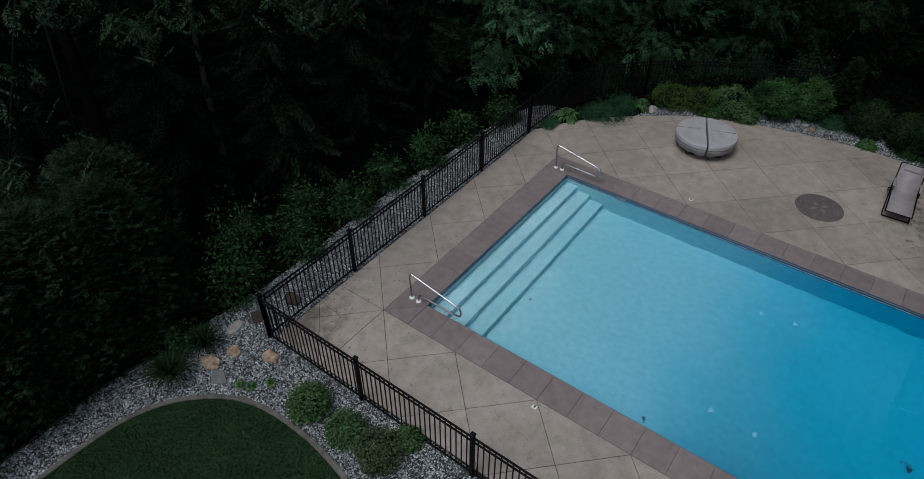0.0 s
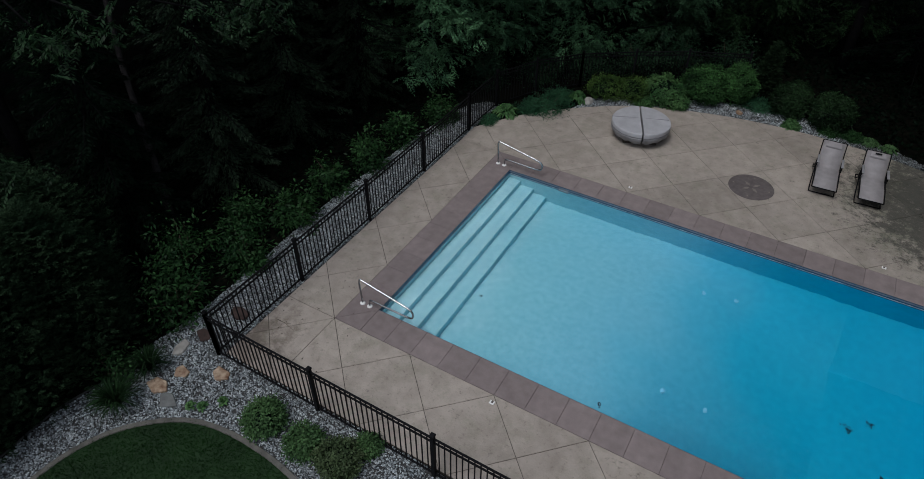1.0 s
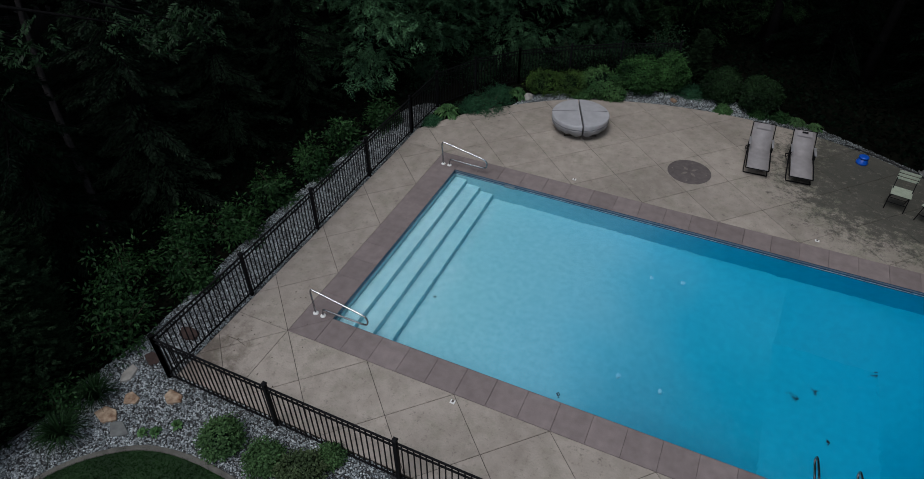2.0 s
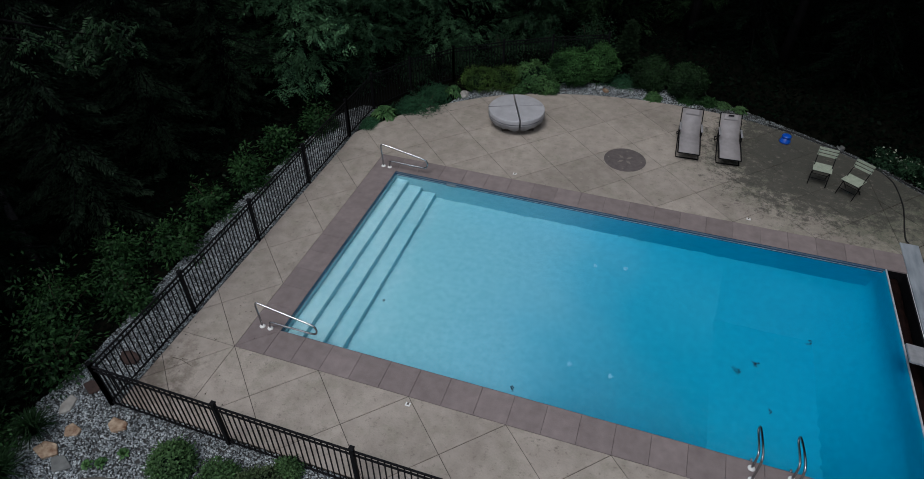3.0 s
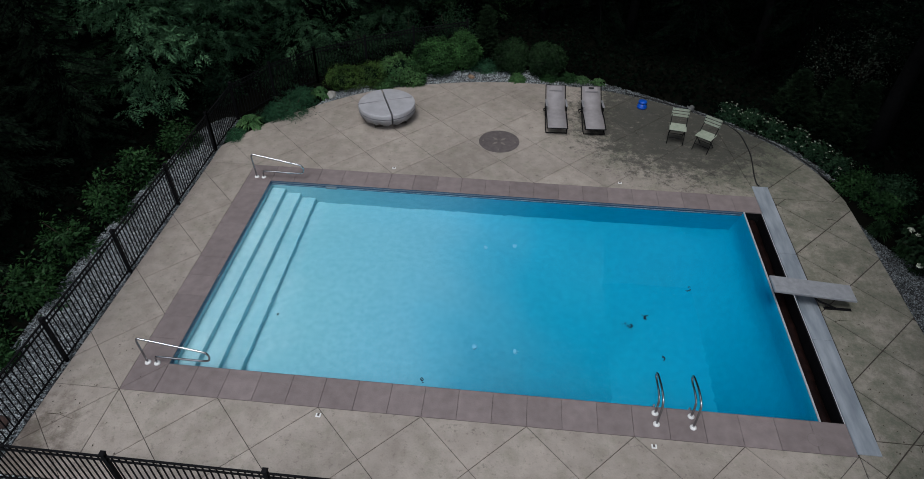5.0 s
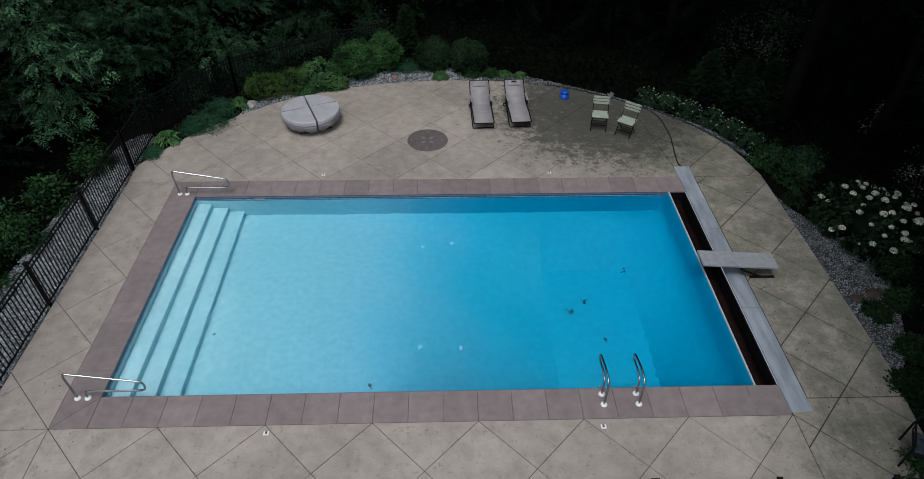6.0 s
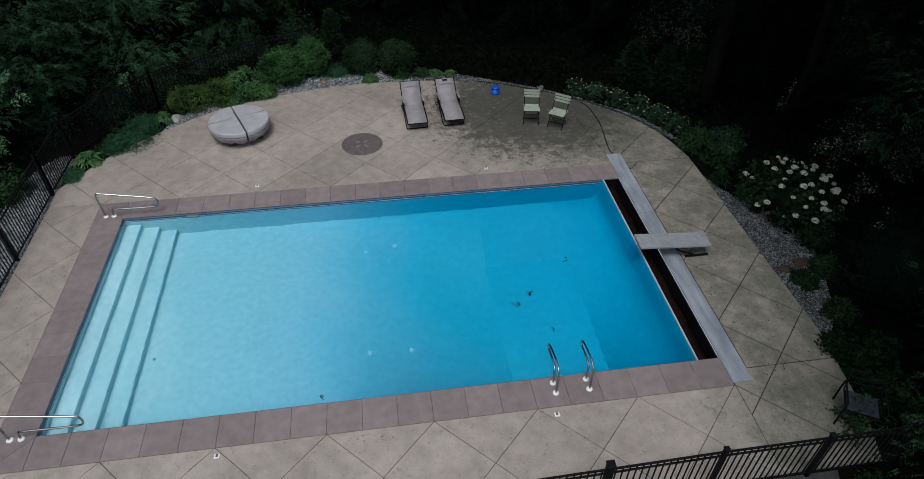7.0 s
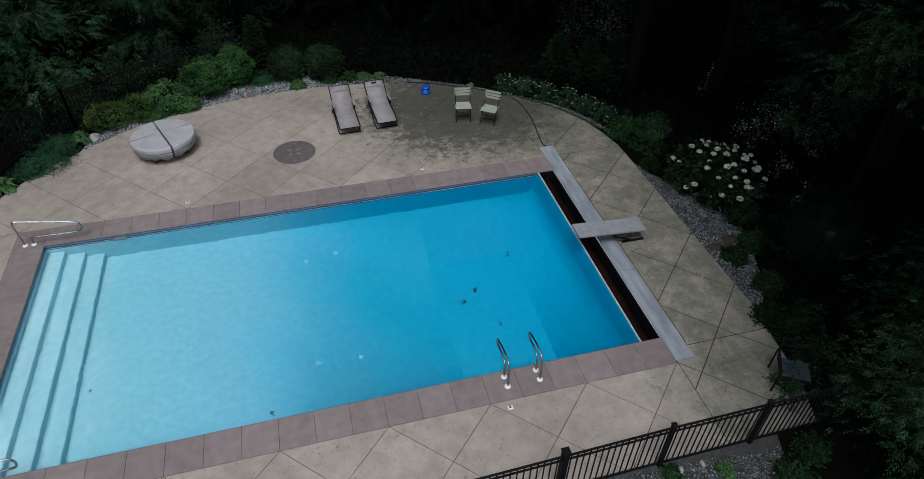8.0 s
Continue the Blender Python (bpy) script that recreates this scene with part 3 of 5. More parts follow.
def sloping(x0, x1, half, low, high, bevel):
    """A flat plank that rises towards the water."""
    rise = lambda x: 0.12 * (13.8 - x) / 1.6
    rings = [[(x0 + e, -half + e, low + rise(x0) + z), (x1 - e, -half + e, low + rise(x1) + z), (x1 - e, half - e, low + rise(x1) + z), (x0 + e, half - e, low + rise(x0) + z)] for e, z in ((0, 0), (0, high - low - bevel), (bevel, high - low))]
    return Shape().stack(rings)


part("plank", sloping(12.18, 13.82, 0.225, 0.285, 0.34, 0.012), TREAD, board, "pale grey non-slip plank")
part("tread", sloping(12.24, 13.76, 0.19, 0.3405, 0.345, 0.001), TREAD, board, "grey gritty tread")
for y in (-0.16, 0.16):
    part("side_rail", Shape().tube([(12.95, y, 0.32), (13.25, y, 0.30), (13.70, y, 0.27)], 0.02), BLACK_METAL, board)
    part("spring_leg", Shape().tube(glide([(13.0, y, 0.31), (13.12, y, 0.20), (13.35, y, 0.10), (13.55, y, 0.012)], 4), 0.022), BLACK_METAL, board)
for y in (-0.16, 0.16):
    part("base_foot", Shape().box(13.30, y - 0.035, 0.0, 13.84, y + 0.035, 0.014, 0.004), BLACK_METAL, board, "dark rusty base foot")
part("crossbar", Shape().tube([(13.55, -0.16, 0.27), (13.55, 0.16, 0.27)], 0.02), BLACK_METAL, board)


# ---- hand rails and ladder ----
def rail(at, turn):
    ob = thing("hand_rail", "bent stainless steel hand rail beside the pool steps", "hand rail", at, turn, "hand rails at the pool steps")
    line = glide([(0, 0, 0.0), (-0.015, 0, 0.30), (-0.03, 0, 0.58), (0.0, 0, 0.67), (0.07, 0, 0.675), (0.6, 0, 0.57), (1.14, 0, 0.46), (1.245, 0, 0.40), (1.26, 0, 0.29), (1.17, 0, 0.20), (0.75, 0, 0.195), (0.27, 0, 0.20), (0.20, 0, 0.165), (0.18, 0, 0.08), (0.18, 0, 0.0)], 5)
    part("bar", Shape().tube(line, 0.02, 10), CHROME, ob)
    for x in (0, 0.18):
        part("collar", Shape().lathe([(0.06, 0.0), (0.06, 0.012), (0.045, 0.03), (0.03, 0.034)], x, 0, 16), WHITE, ob, "white plastic collar")
    return ob


first_rail = rail((0.245, 0.62, 0.0), 0)
copy_thing(first_rail, pose(0.245, 6.60, 0.0, 0, 0, 0))

ladder = thing("pool_ladder", "stainless steel grab rails of a pool ladder", "ladder", (0, 0, 0))
for x in (9.55, 10.17):
    line = glide([(x, 0.28, 0.0), (x, 0.28, 0.30), (x, 0.285, 0.50), (x, 0.36, 0.62), (x, 0.60, 0.63), (x, 0.92, 0.55), (x, 1.00, 0.48), (x, 0.95, 0.41), (x, 0.70, 0.43), (x, 0.54, 0.40), (x, 0.50, 0.28), (x, 0.50, 0.0)], 5)
    bar = part("grab_rail", Shape().tube(line, 0.02, 10), CHROME, ladder)
    for y in (0.28, 0.50):
        part("collar", Shape().lathe([(0.06, 0.0), (0.06, 0.012), (0.045, 0.03), (0.03, 0.034)], x, y, 16), WHITE, ladder, "white plastic collar")
    part("leg", Shape().tube([(x, 0.66, 0.02), (x, 0.69, -0.8)], 0.02, 8), CHROME, ladder)
for z in (-0.3, -0.58):
    part("tread", Shape().box(9.55, 0.65, z, 10.17, 0.73, z + 0.03, 0.004), WHITE, ladder)


# ---- fences ----
def fence(label, posts, gate_posts=(), height=1.13, spacing=0.105):
    """Black metal fence along a line of posts: two top rails, a bottom rail and pickets."""
    ob = thing("metal_fence", label, "fence", (posts[0][0], posts[0][1], -0.05), group="black fences round the pool")
    ox, oy = posts[0]
    post_mesh = Shape().box(-0.032, -0.032, 0, 0.032, 0.032, height + 0.05).box(-0.042, -0.042, height + 0.05, 0.042, 0.042, height + 0.085, 0.012).mesh("post", BLACK_METAL)
    wide_mesh = Shape().box(-0.05, -0.05, 0, 0.05, 0.05, height + 0.10).box(-0.062, -0.062, height + 0.10, 0.062, 0.062, height + 0.15, 0.02).mesh("gate_post", BLACK_METAL)
    picket_mesh = Shape().box(-0.0085, -0.0085, 0.06, 0.0085, 0.0085, height - 0.02).mesh("picket", BLACK_METAL)
    for i, (x, y) in enumerate(posts):
        if i in gate_posts:
            part("gate_post", wide_mesh, BLACK_METAL, ob, m=pose(x - ox, y - oy, 0))
        else:
            part("post", post_mesh, BLACK_METAL, ob, m=pose(x - ox, y - oy, 0))
    for (ax, ay), (bx, by) in zip(posts, posts[1:]):
        length, angle = math.hypot(bx - ax, by - ay), math.degrees(math.atan2(by - ay, bx - ax))
        for z, half in ((height - 0.03, 0.015), (height - 0.135, 0.013), (0.09, 0.013)):
            bar = Shape().box(0.03, -half, z, length - 0.03, half, z + 0.025)
            part("rail", bar, BLACK_METAL, ob, m=pose(ax - ox, ay - oy, 0, 0, 0, angle))
        n = max(1, round(length / spacing))
        for k in range(1, n):
            part("picket", picket_mesh, BLACK_METAL, ob, m=pose(ax - ox + (bx - ax) * k / n, ay - oy + (by - ay) * k / n, 0, 0, 0, angle))
    return ob


fence("black metal picket fence beside the pool steps", [(-1.33, -1.84), (-1.30, 0.52), (-1.29, 2.93), (-1.29, 5.32), (-1.30, 7.70)])
fence("black metal picket fence behind the hostas and junipers", [(-1.30, 7.70), (-1.28, 9.35), (-0.62, 10.7), (0.40, 11.85)])
fence("black metal picket fence along the gravel bed and lawn", [(-1.33, -1.84), (1.12, -1.85), (3.56, -1.86), (6.0, -1.86), (8.0, -1.86), (9.70, -1.83), (11.49, -1.80), (13.18, -1.80), (14.6, -1.80)], (5,))
fence("black metal picket fence behind the far shrubs", [(0.40, 11.85), (1.78, 12.85), (3.2, 13.72), (4.9, 14.5)])

# ---- deck fittings ----
med = thing("compass_medallion", "round brown compass medallion set in the deck", "medallion", (6.32, 8.97, 0.0))
part("disc", Shape().lathe([(0.56, -0.012), (0.56, 0.005), (0.55, 0.008)], sides=48), MEDALLION, med)
for k in range(4):
    a = radians(45 + 90 * k)
    s = Shape()
    p = lambda r, d: (r * math.cos(a + d), r * math.sin(a + d))
    s.prism([p(0.05, 0), p(0.15, -0.30), p(0.27, 0), p(0.15, 0.30)], 0.006, 0.011)
    part("petal", s, PALE_INLAY, med, "pale inlaid petal")
for k in range(4):
    a = radians(90 * k)
    s = Shape().prism([(0.44 * math.cos(a) + dx, 0.44 * math.sin(a) + dy) for dx, dy in ((-0.03, -0.025), (0.03, -0.025), (0.0, 0.04))], 0.006, 0.011)
    part("letter_mark", s, PALE_INLAY, med)
for x, y in ((3.71, -0.16), (9.46, -0.16), (3.66, 7.37), (9.50, 7.36)):
    t = thing("anchor_cap", "small white anchor cap on the deck", "anchor cap", (x, y, 0.0), group="anchor caps in the deck")
    part("cap", Shape().box(-0.045, -0.04, 0, 0.045, -0.016, 0.012, 0.004).box(-0.045, -0.016, 0, -0.020, 0.04, 0.012, 0.004).box(0.020, -0.016, 0, 0.045, 0.04, 0.012, 0.004), WHITE, t)
    part("slot", Shape().box(-0.019, -0.015, 0, 0.019, 0.038, 0.005), MEDALLION, t)
lid_ring = thing("skimmer_hatch", "round skimmer hatch set flush in the coping", "hatch", (12.19, 0.26, 0.0))
part("cover", Shape().lathe([(0.115, -0.01), (0.115, 0.002), (0.10, 0.003)], sides=28), COPING, lid_ring)
part("rim", Shape().tube([(0.125 * math.cos(k * math.pi / 16), 0.125 * math.sin(k * math.pi / 16), 0.001) for k in range(32)], 0.006, 6, True), PALE_INLAY, lid_ring)


# ---- plants: leaf by leaf ----
rng = np.random.default_rng(7)


def unit(a):
    return a / np.maximum(np.linalg.norm(a, axis=1, keepdims=True), 1e-6)


def leaf_mesh(name, mat, centres, aims, length, width, lift=0.6, faces=None):
    """Folded leaves: one at each centre, pointing along its aim, facing more or less upwards."""
    n = len(centres)
    d = unit(aims)
    face = unit(rng.normal(size=(n, 3)) + np.array((0, 0, lift * 2))) if faces is None else unit(faces)
    s = unit(np.cross(d, face))
    up_ = np.cross(s, d)
    ln = length * rng.uniform(0.6, 1.25, (n, 1))
    wd = width * rng.uniform(0.7, 1.2, (n, 1))
    v = np.empty((n, 4, 3))
    v[:, 0] = centres - d * ln * 0.5
    v[:, 1] = centres + s * wd * 0.5 + up_ * wd * 0.18
    v[:, 2] = centres + d * ln * 0.5 - up_ * ln * 0.08
    v[:, 3] = centres - s * wd * 0.5 + up_ * wd * 0.18
    return quads(name, mat, v)


def quads(name, mat, v):
    n = len(v)
    me = bpy.data.meshes.new(name)
    me.vertices.add(n * 4)
    me.vertices.foreach_set("co", v.reshape(-1).astype(np.float32))
    me.loops.add(n * 4)
    me.loops.foreach_set("vertex_index", np.arange(n * 4, dtype=np.int32))
    me.polygons.add(n)
    me.polygons.foreach_set("loop_start", np.arange(0, n * 4, 4, dtype=np.int32))
    me.materials.append(mat)
    me.update(calc_edges=True)
    return me


def ball_points(n):
    return unit(rng.normal(size=(n, 3)))


def clumps(centres, spread, per):
    """Leaf places scattered round clump centres, and the way each points: out of its clump."""
    n = len(centres)
    off = rng.normal(size=(n, per, 3)) * np.asarray(spread).reshape(-1, 1, 1) * 0.6
    off[:, :, 2] *= 0.65
    return (centres[:, None, :] + off).reshape(-1, 3), off.reshape(-1, 3)


def sprays(name, mat, centres, aims, length, leaf, slim=0.34, pairs=6, droop=0.25):
    """Feathered leaf sprays: pairs of leaflets and one at the tip along a short drooping twig, one spray at each centre."""
    n = len(centres)
    d = unit(aims)
    face = unit(np.array((0, 0, 1.0)) + rng.normal(size=(n, 3)) * 0.35)
    s = unit(np.cross(d, face))
    ln = length * rng.uniform(0.65, 1.2, (n, 1))
    out = []
    for j in range(pairs + 1):
        t = (j + 0.4) / (pairs + 0.4)
        base = centres + d * ln * (t - 0.35) - np.array((0, 0, 1.0)) * ln * droop * t * t
        for sign in ((-1, 1) if j < pairs else (0,)):
            way = unit(d * (0.55 if sign else 1.0) + s * sign * 0.85 + rng.normal(size=(n, 3)) * 0.16 - np.array((0, 0, 0.14)))
            side = unit(np.cross(way, unit(face + rng.normal(size=(n, 3)) * 0.3)))
            l = leaf * (1.1 - 0.7 * abs(t - 0.45)) * rng.uniform(0.8, 1.2, (n, 1))
            v = np.empty((n, 4, 3))
            v[:, 0] = base
            v[:, 1] = base + way * l * 0.45 + side * l * slim * 0.5
            v[:, 2] = base + way * l - np.array((0, 0, 0.1)) * l
            v[:, 3] = base + way * l * 0.45 - side * l * slim * 0.5
            out.append(v)
    return quads(name, mat, np.concatenate(out))


def stems(base, tips, r0, r1):
    s = Shape()
    for tip in tips:
        a, b_ = Vector(base), Vector(tip)
        mid = a.lerp(b_, 0.5) + Vector(rng.normal(size=3)) * (b_ - a).length * 0.06
        s.tube([a, mid, b_], [r0, (r0 + r1) / 2, r1], 5)
    return s


def shrub(name, label, category, at, rx, ry, h, mat, leaf=0.07, count=2500, ragged=0.18, group="", slim=0.45, low=0.1, dense=False, bloom=None):
    """A rounded bush: stems and leaf clumps over a dome."""
    ob = thing(name, label, category, (at[0], at[1], GROUND_Z), group=group)
    per = 14
    k = max(6, count // per)
    d = ball_points(k)
    if dense:
        d = d[d[:, 2] > -0.6]
        k = len(d)
        lump = 0.06 * np.sin(d[:, :1] * 5 + at[0] * 3) + 0.05 * np.sin(d[:, 1:2] * 7 + d[:, 2:] * 4 + at[1])
        r = rng.uniform(0.76, 1.02, (k, 1)) + lump + ragged * 0.3 * rng.normal(size=(k, 1))
        c = d * r * np.array((rx, ry, h * 0.56)) + np.array((0, 0, h * 0.44))
    else:
        d[:, 2] = np.abs(d[:, 2]) * (1 + low) - low
        r = rng.uniform(0.55, 1.0, (k, 1)) * (1 + ragged * rng.normal(size=(k, 1)) * 0.6)
        c = d * r * np.array((rx, ry, h * 0.92))
    c[:, 2] = np.maximum(c[:, 2], 0.05)
    pts, aims = clumps(c, (0.075 if dense else max(rx, h) * 0.16), per)
    outward = unit((pts - np.array((0, 0, h * (0.4 if dense else 0.15)))) / np.array((rx, ry, h)))
    faces = outward * 0.9 + rng.normal(size=pts.shape) * 0.55 + np.array((0, 0, 0.6))
    aims = unit(aims) + np.array((0, 0, -0.2)) + outward * 0.25
    pts[:, 2] = np.maximum(pts[:, 2], 0.03)
    part("foliage", leaf_mesh("foliage", mat, pts, aims, leaf, leaf * slim, faces=faces), mat, ob)
    tagged(part("stem_work", stems((0, 0, 0), c[:: max(1, k // 14)], 0.018, 0.006), STEM, ob), kind="stuff")
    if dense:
        # near-black filler: shade inside the bush, put in as a dark shape
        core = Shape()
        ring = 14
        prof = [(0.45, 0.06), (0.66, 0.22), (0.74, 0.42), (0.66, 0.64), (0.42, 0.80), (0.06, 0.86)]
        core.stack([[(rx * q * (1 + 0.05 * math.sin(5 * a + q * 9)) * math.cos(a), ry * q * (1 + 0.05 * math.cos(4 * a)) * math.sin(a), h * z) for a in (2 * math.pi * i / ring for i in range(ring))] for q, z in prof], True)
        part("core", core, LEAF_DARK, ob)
    return ob


def column_tree(name, label, at, r, h, mat, count=9000, leaf=0.10, sharp=0.75, group="", category="tree"):
    """A dense upright evergreen: trunk and sprays that point up and out over a cone."""
    ob = thing(name, label, category, (at[0], at[1], GROUND_Z), group=group)
    k = count // 14
    z = rng.uniform(0.02, 1, k) ** 0.9
    a = rng.uniform(0, 2 * math.pi, k)
    lump = 1 + 0.13 * np.sin(3 * a + 7 * z) + 0.10 * np.sin(7 * a - 11 * z)
    rad = r * np.minimum(1, (1 - z) ** sharp * 1.35 + 0.02) * np.minimum(1, 0.55 + z * 5) * lump * rng.uniform(0.72, 1.04, k)
    c = np.stack((rad * np.cos(a), rad * np.sin(a), z * h), 1)
    pts, aims = clumps(c, 0.20 * min(1.0, r), 2)
    out = np.stack((pts[:, 0], pts[:, 1], np.zeros(len(pts))), 1)
    aims = unit(aims) * 0.5 + unit(out) * 0.8 + np.array((0, 0, 0.55))
    pts[:, 2] = np.maximum(pts[:, 2], 0.08)
    part("foliage", sprays("foliage", mat, pts, aims, leaf * 2.6, leaf * 0.9, 0.42, 5, 0.1), mat, ob)
    part("trunk", Shape().tube([(0, 0, 0), (0, 0, h * 0.5), (0, 0, h * 0.93)], [0.05 + 0.05 * r, 0.04, 0.01], 7), BARK, ob)
    # near-black filler that stands for the shade behind the sprays
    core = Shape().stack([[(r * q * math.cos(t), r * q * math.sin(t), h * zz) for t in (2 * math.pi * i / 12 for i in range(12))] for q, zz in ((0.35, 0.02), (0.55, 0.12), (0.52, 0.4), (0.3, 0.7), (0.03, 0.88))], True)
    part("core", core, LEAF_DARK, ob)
    return ob


def hemlock(at, r, h, low=0.4, count=9000, seen=5.5, group=""):
    """A dark conifer with drooping tiers of boughs; above sight its boughs are coarser."""
    ob = thing("conifer", "dark hemlock with drooping layered boughs", "tree", (at[0], at[1], GROUND_Z), group=group)
    seen = 7.0 if at[0] < 0 else seen
    trunk = Shape().tube([(0, 0, 0), (0.03, 0.02, h * 0.4), (0, 0, h)], [0.17, 0.12, 0.02], 8)
    limbs = Shape()
    places, aims, coarse, coarse_aims = [], [], [], []
    z = low
    while z < h * 0.97:
        reach = r * (1 - (z / h) ** 1.3) * rng.uniform(0.8, 1.1)
        for a in rng.uniform(0, 2 * math.pi) + np.linspace(0, 2 * math.pi, 7, endpoint=False) + rng.normal(size=7) * 0.25:
            ln = reach * rng.uniform(0.65, 1.1)
            tip = np.array((math.cos(a) * ln, math.sin(a) * ln, z - ln * rng.uniform(0.12, 0.32)))
            fine_ = z < seen
            n = int(((170 if at[0] < 0 else 70) if fine_ else 10) * max(ln, 0.4))
            s = rng.uniform(0.15, 1.0, n) ** 0.8
            side = rng.normal(size=n) * 0.22 * (0.35 + ln * 0.35) * (1.15 - s)
            base = np.array((0, 0, z))
            p = base + (tip - base) * s[:, None]
            p[:, 0] += -math.sin(a) * side
            p[:, 1] += math.cos(a) * side
            p[:, 2] += -np.abs(side) * 0.35 - (s ** 2) * 0.10 + rng.normal(size=n) * 0.03
            w = (tip - base) / ln
            am = w[None, :] + np.stack((-math.sin(a) * np.sign(side), math.cos(a) * np.sign(side), -0.25 * np.ones(n)), 1) * 0.8
            (places if fine_ else coarse).append(p)
            (aims if fine_ else coarse_aims).append(am)
            limbs.tube([(0, 0, z), tuple(tip)], [0.025, 0.006], 4)
        z += 0.42 if z < seen else 0.8
    part("trunk", trunk, BARK, ob)
    tagged(part("limb_work", limbs, BARK, ob), kind="stuff")
    # the shaded copy of the needles goes where the wood looks darkest
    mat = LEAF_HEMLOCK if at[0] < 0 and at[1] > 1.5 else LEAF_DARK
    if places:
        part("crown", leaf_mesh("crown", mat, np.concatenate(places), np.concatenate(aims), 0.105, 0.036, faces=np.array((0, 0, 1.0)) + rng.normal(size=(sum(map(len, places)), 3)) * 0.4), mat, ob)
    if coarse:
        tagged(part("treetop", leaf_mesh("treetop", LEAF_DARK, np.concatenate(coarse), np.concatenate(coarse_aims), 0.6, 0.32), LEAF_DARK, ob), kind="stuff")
    return ob


def broadleaf(at, label, low, high, r, mat=None, leaf=0.10, count=9000, top=12.0, top_r=3.0, lean=(0, 0), group="", trunk_r=0.14, bark=None):
    """A forest tree: tapered trunk, limbs, an uneven lower crown of leaf clumps and a high canopy."""
    mat = mat or LEAF_TREE
    ob = thing("broadleaf_tree", label, "tree", (at[0], at[1], GROUND_Z), group=group)
    lx, ly = lean
    trunk = Shape()
    spine = [(lx * z / 10 + 0.08 * math.sin(z * 0.9 + at[0]), ly * z / 10 + 0.08 * math.cos(z * 0.7 + at[1]), z) for z in np.linspace(0, top * 0.85, 9)]
    trunk.tube(spine, [trunk_r * (1.25 if i == 0 else 1 - 0.09 * i) for i in range(9)], 8)
    per = 26
    k = count // per
    boughs = max(5, k // 20)
    bz = rng.uniform(low, high, boughs)
    ba = rng.uniform(0, 2 * math.pi, boughs)
    bl = r * rng.uniform(0.35, 1.0, boughs)
    cs = []
    for z, a, ln in zip(bz, ba, bl):
        root = np.array((lx * z / 10, ly * z / 10, max(0.4, z - ln * 0.35)))
        tip = np.array((root[0] + math.cos(a) * ln, root[1] + math.sin(a) * ln, z))
        trunk.tube([tuple(root), tuple((root + tip) / 2 + np.array((0, 0, 0.12))), tuple(tip)], [trunk_r * 0.3, trunk_r * 0.18, 0.008], 5)
        s = rng.uniform(0.3, 1.08, 20)
        cs.append(root + (tip - root) * s[:, None] + rng.normal(size=(20, 3)) * np.array((0.30, 0.30, 0.08)) * (0.6 + ln * 0.3))
    part("trunk", trunk, bark or BARK, ob)
    c = np.concatenate(cs)
    pts, aims = clumps(c, 0.24, 2)
    outward = unit((pts - np.array((lx * 0.2, ly * 0.2, 0))) * np.array((1, 1, 0)))
    aims = unit(aims) * 0.8 + outward * 0.8 + np.array((0, 0, -0.2))
    part("crown", sprays("crown", mat, pts, aims, leaf * 3.6, leaf * 1.15), mat, ob)
    # the canopy lies above the view, there for shade and reflections
    if top > high + 1:
        n = int(170 * top_r)
        d = ball_points(n) * rng.uniform(0.45, 1.0, (n, 1))
        mid = (max(high, 5.2) + top) / 2
        p = d * np.array((top_r, top_r, (top - max(high, 5.2)) / 2)) + np.array((lx * mid / 10, ly * mid / 10, mid))
        pts, aims = clumps(p, 0.5, 3)
        part("canopy", leaf_mesh("canopy", mat, pts, aims, 0.55, 0.40), mat, ob)
    return ob


def fan_plant(name, label, category, at, r, h, mat, blades=40, width=0.09, group="", droop=0.5):
    """Arching leaves from one root: broad for hostas, narrow for grasses."""
    ob = thing(name, label, category, (at[0], at[1], GROUND_Z), group=group)
    v = []
    for i in range(blades):
        a, f = i * 2.39996 + rng.normal() * 0.3, rng.uniform(0.4, 1.0)
        d, s = np.array((math.cos(a), math.sin(a))), np.array((-math.sin(a), math.cos(a)))
        prev, twist, hang = None, rng.normal() * 0.4, droop * rng.uniform(0.4, 1.3)
        for t, swell in zip((0, 0.2, 0.4, 0.6, 0.8, 1.0), (0.1, 0.14, 0.75, 1.0, 0.8, 0.04) if width > 0.04 else (1, 1, 0.9, 0.7, 0.45, 0.02)):
            rr, zz = r * f * t, h * (1.7 - 0.95 * f) * (1 - (1 - t) ** 2) - h * hang * f * t ** 3
            wd = width * 0.5 * swell
            pair = (np.array((*(d * rr + s * wd), zz + 0.02 + wd * (0.3 + twist))), np.array((*(d * rr - s * wd), zz + 0.02 + wd * (0.3 - twist))))
            if prev:
                v.append((prev[0], prev[1], pair[1], pair[0]))
            prev = pair
    part("leaves", quads("leaves", mat, np.array(v)), mat, ob)
    return ob


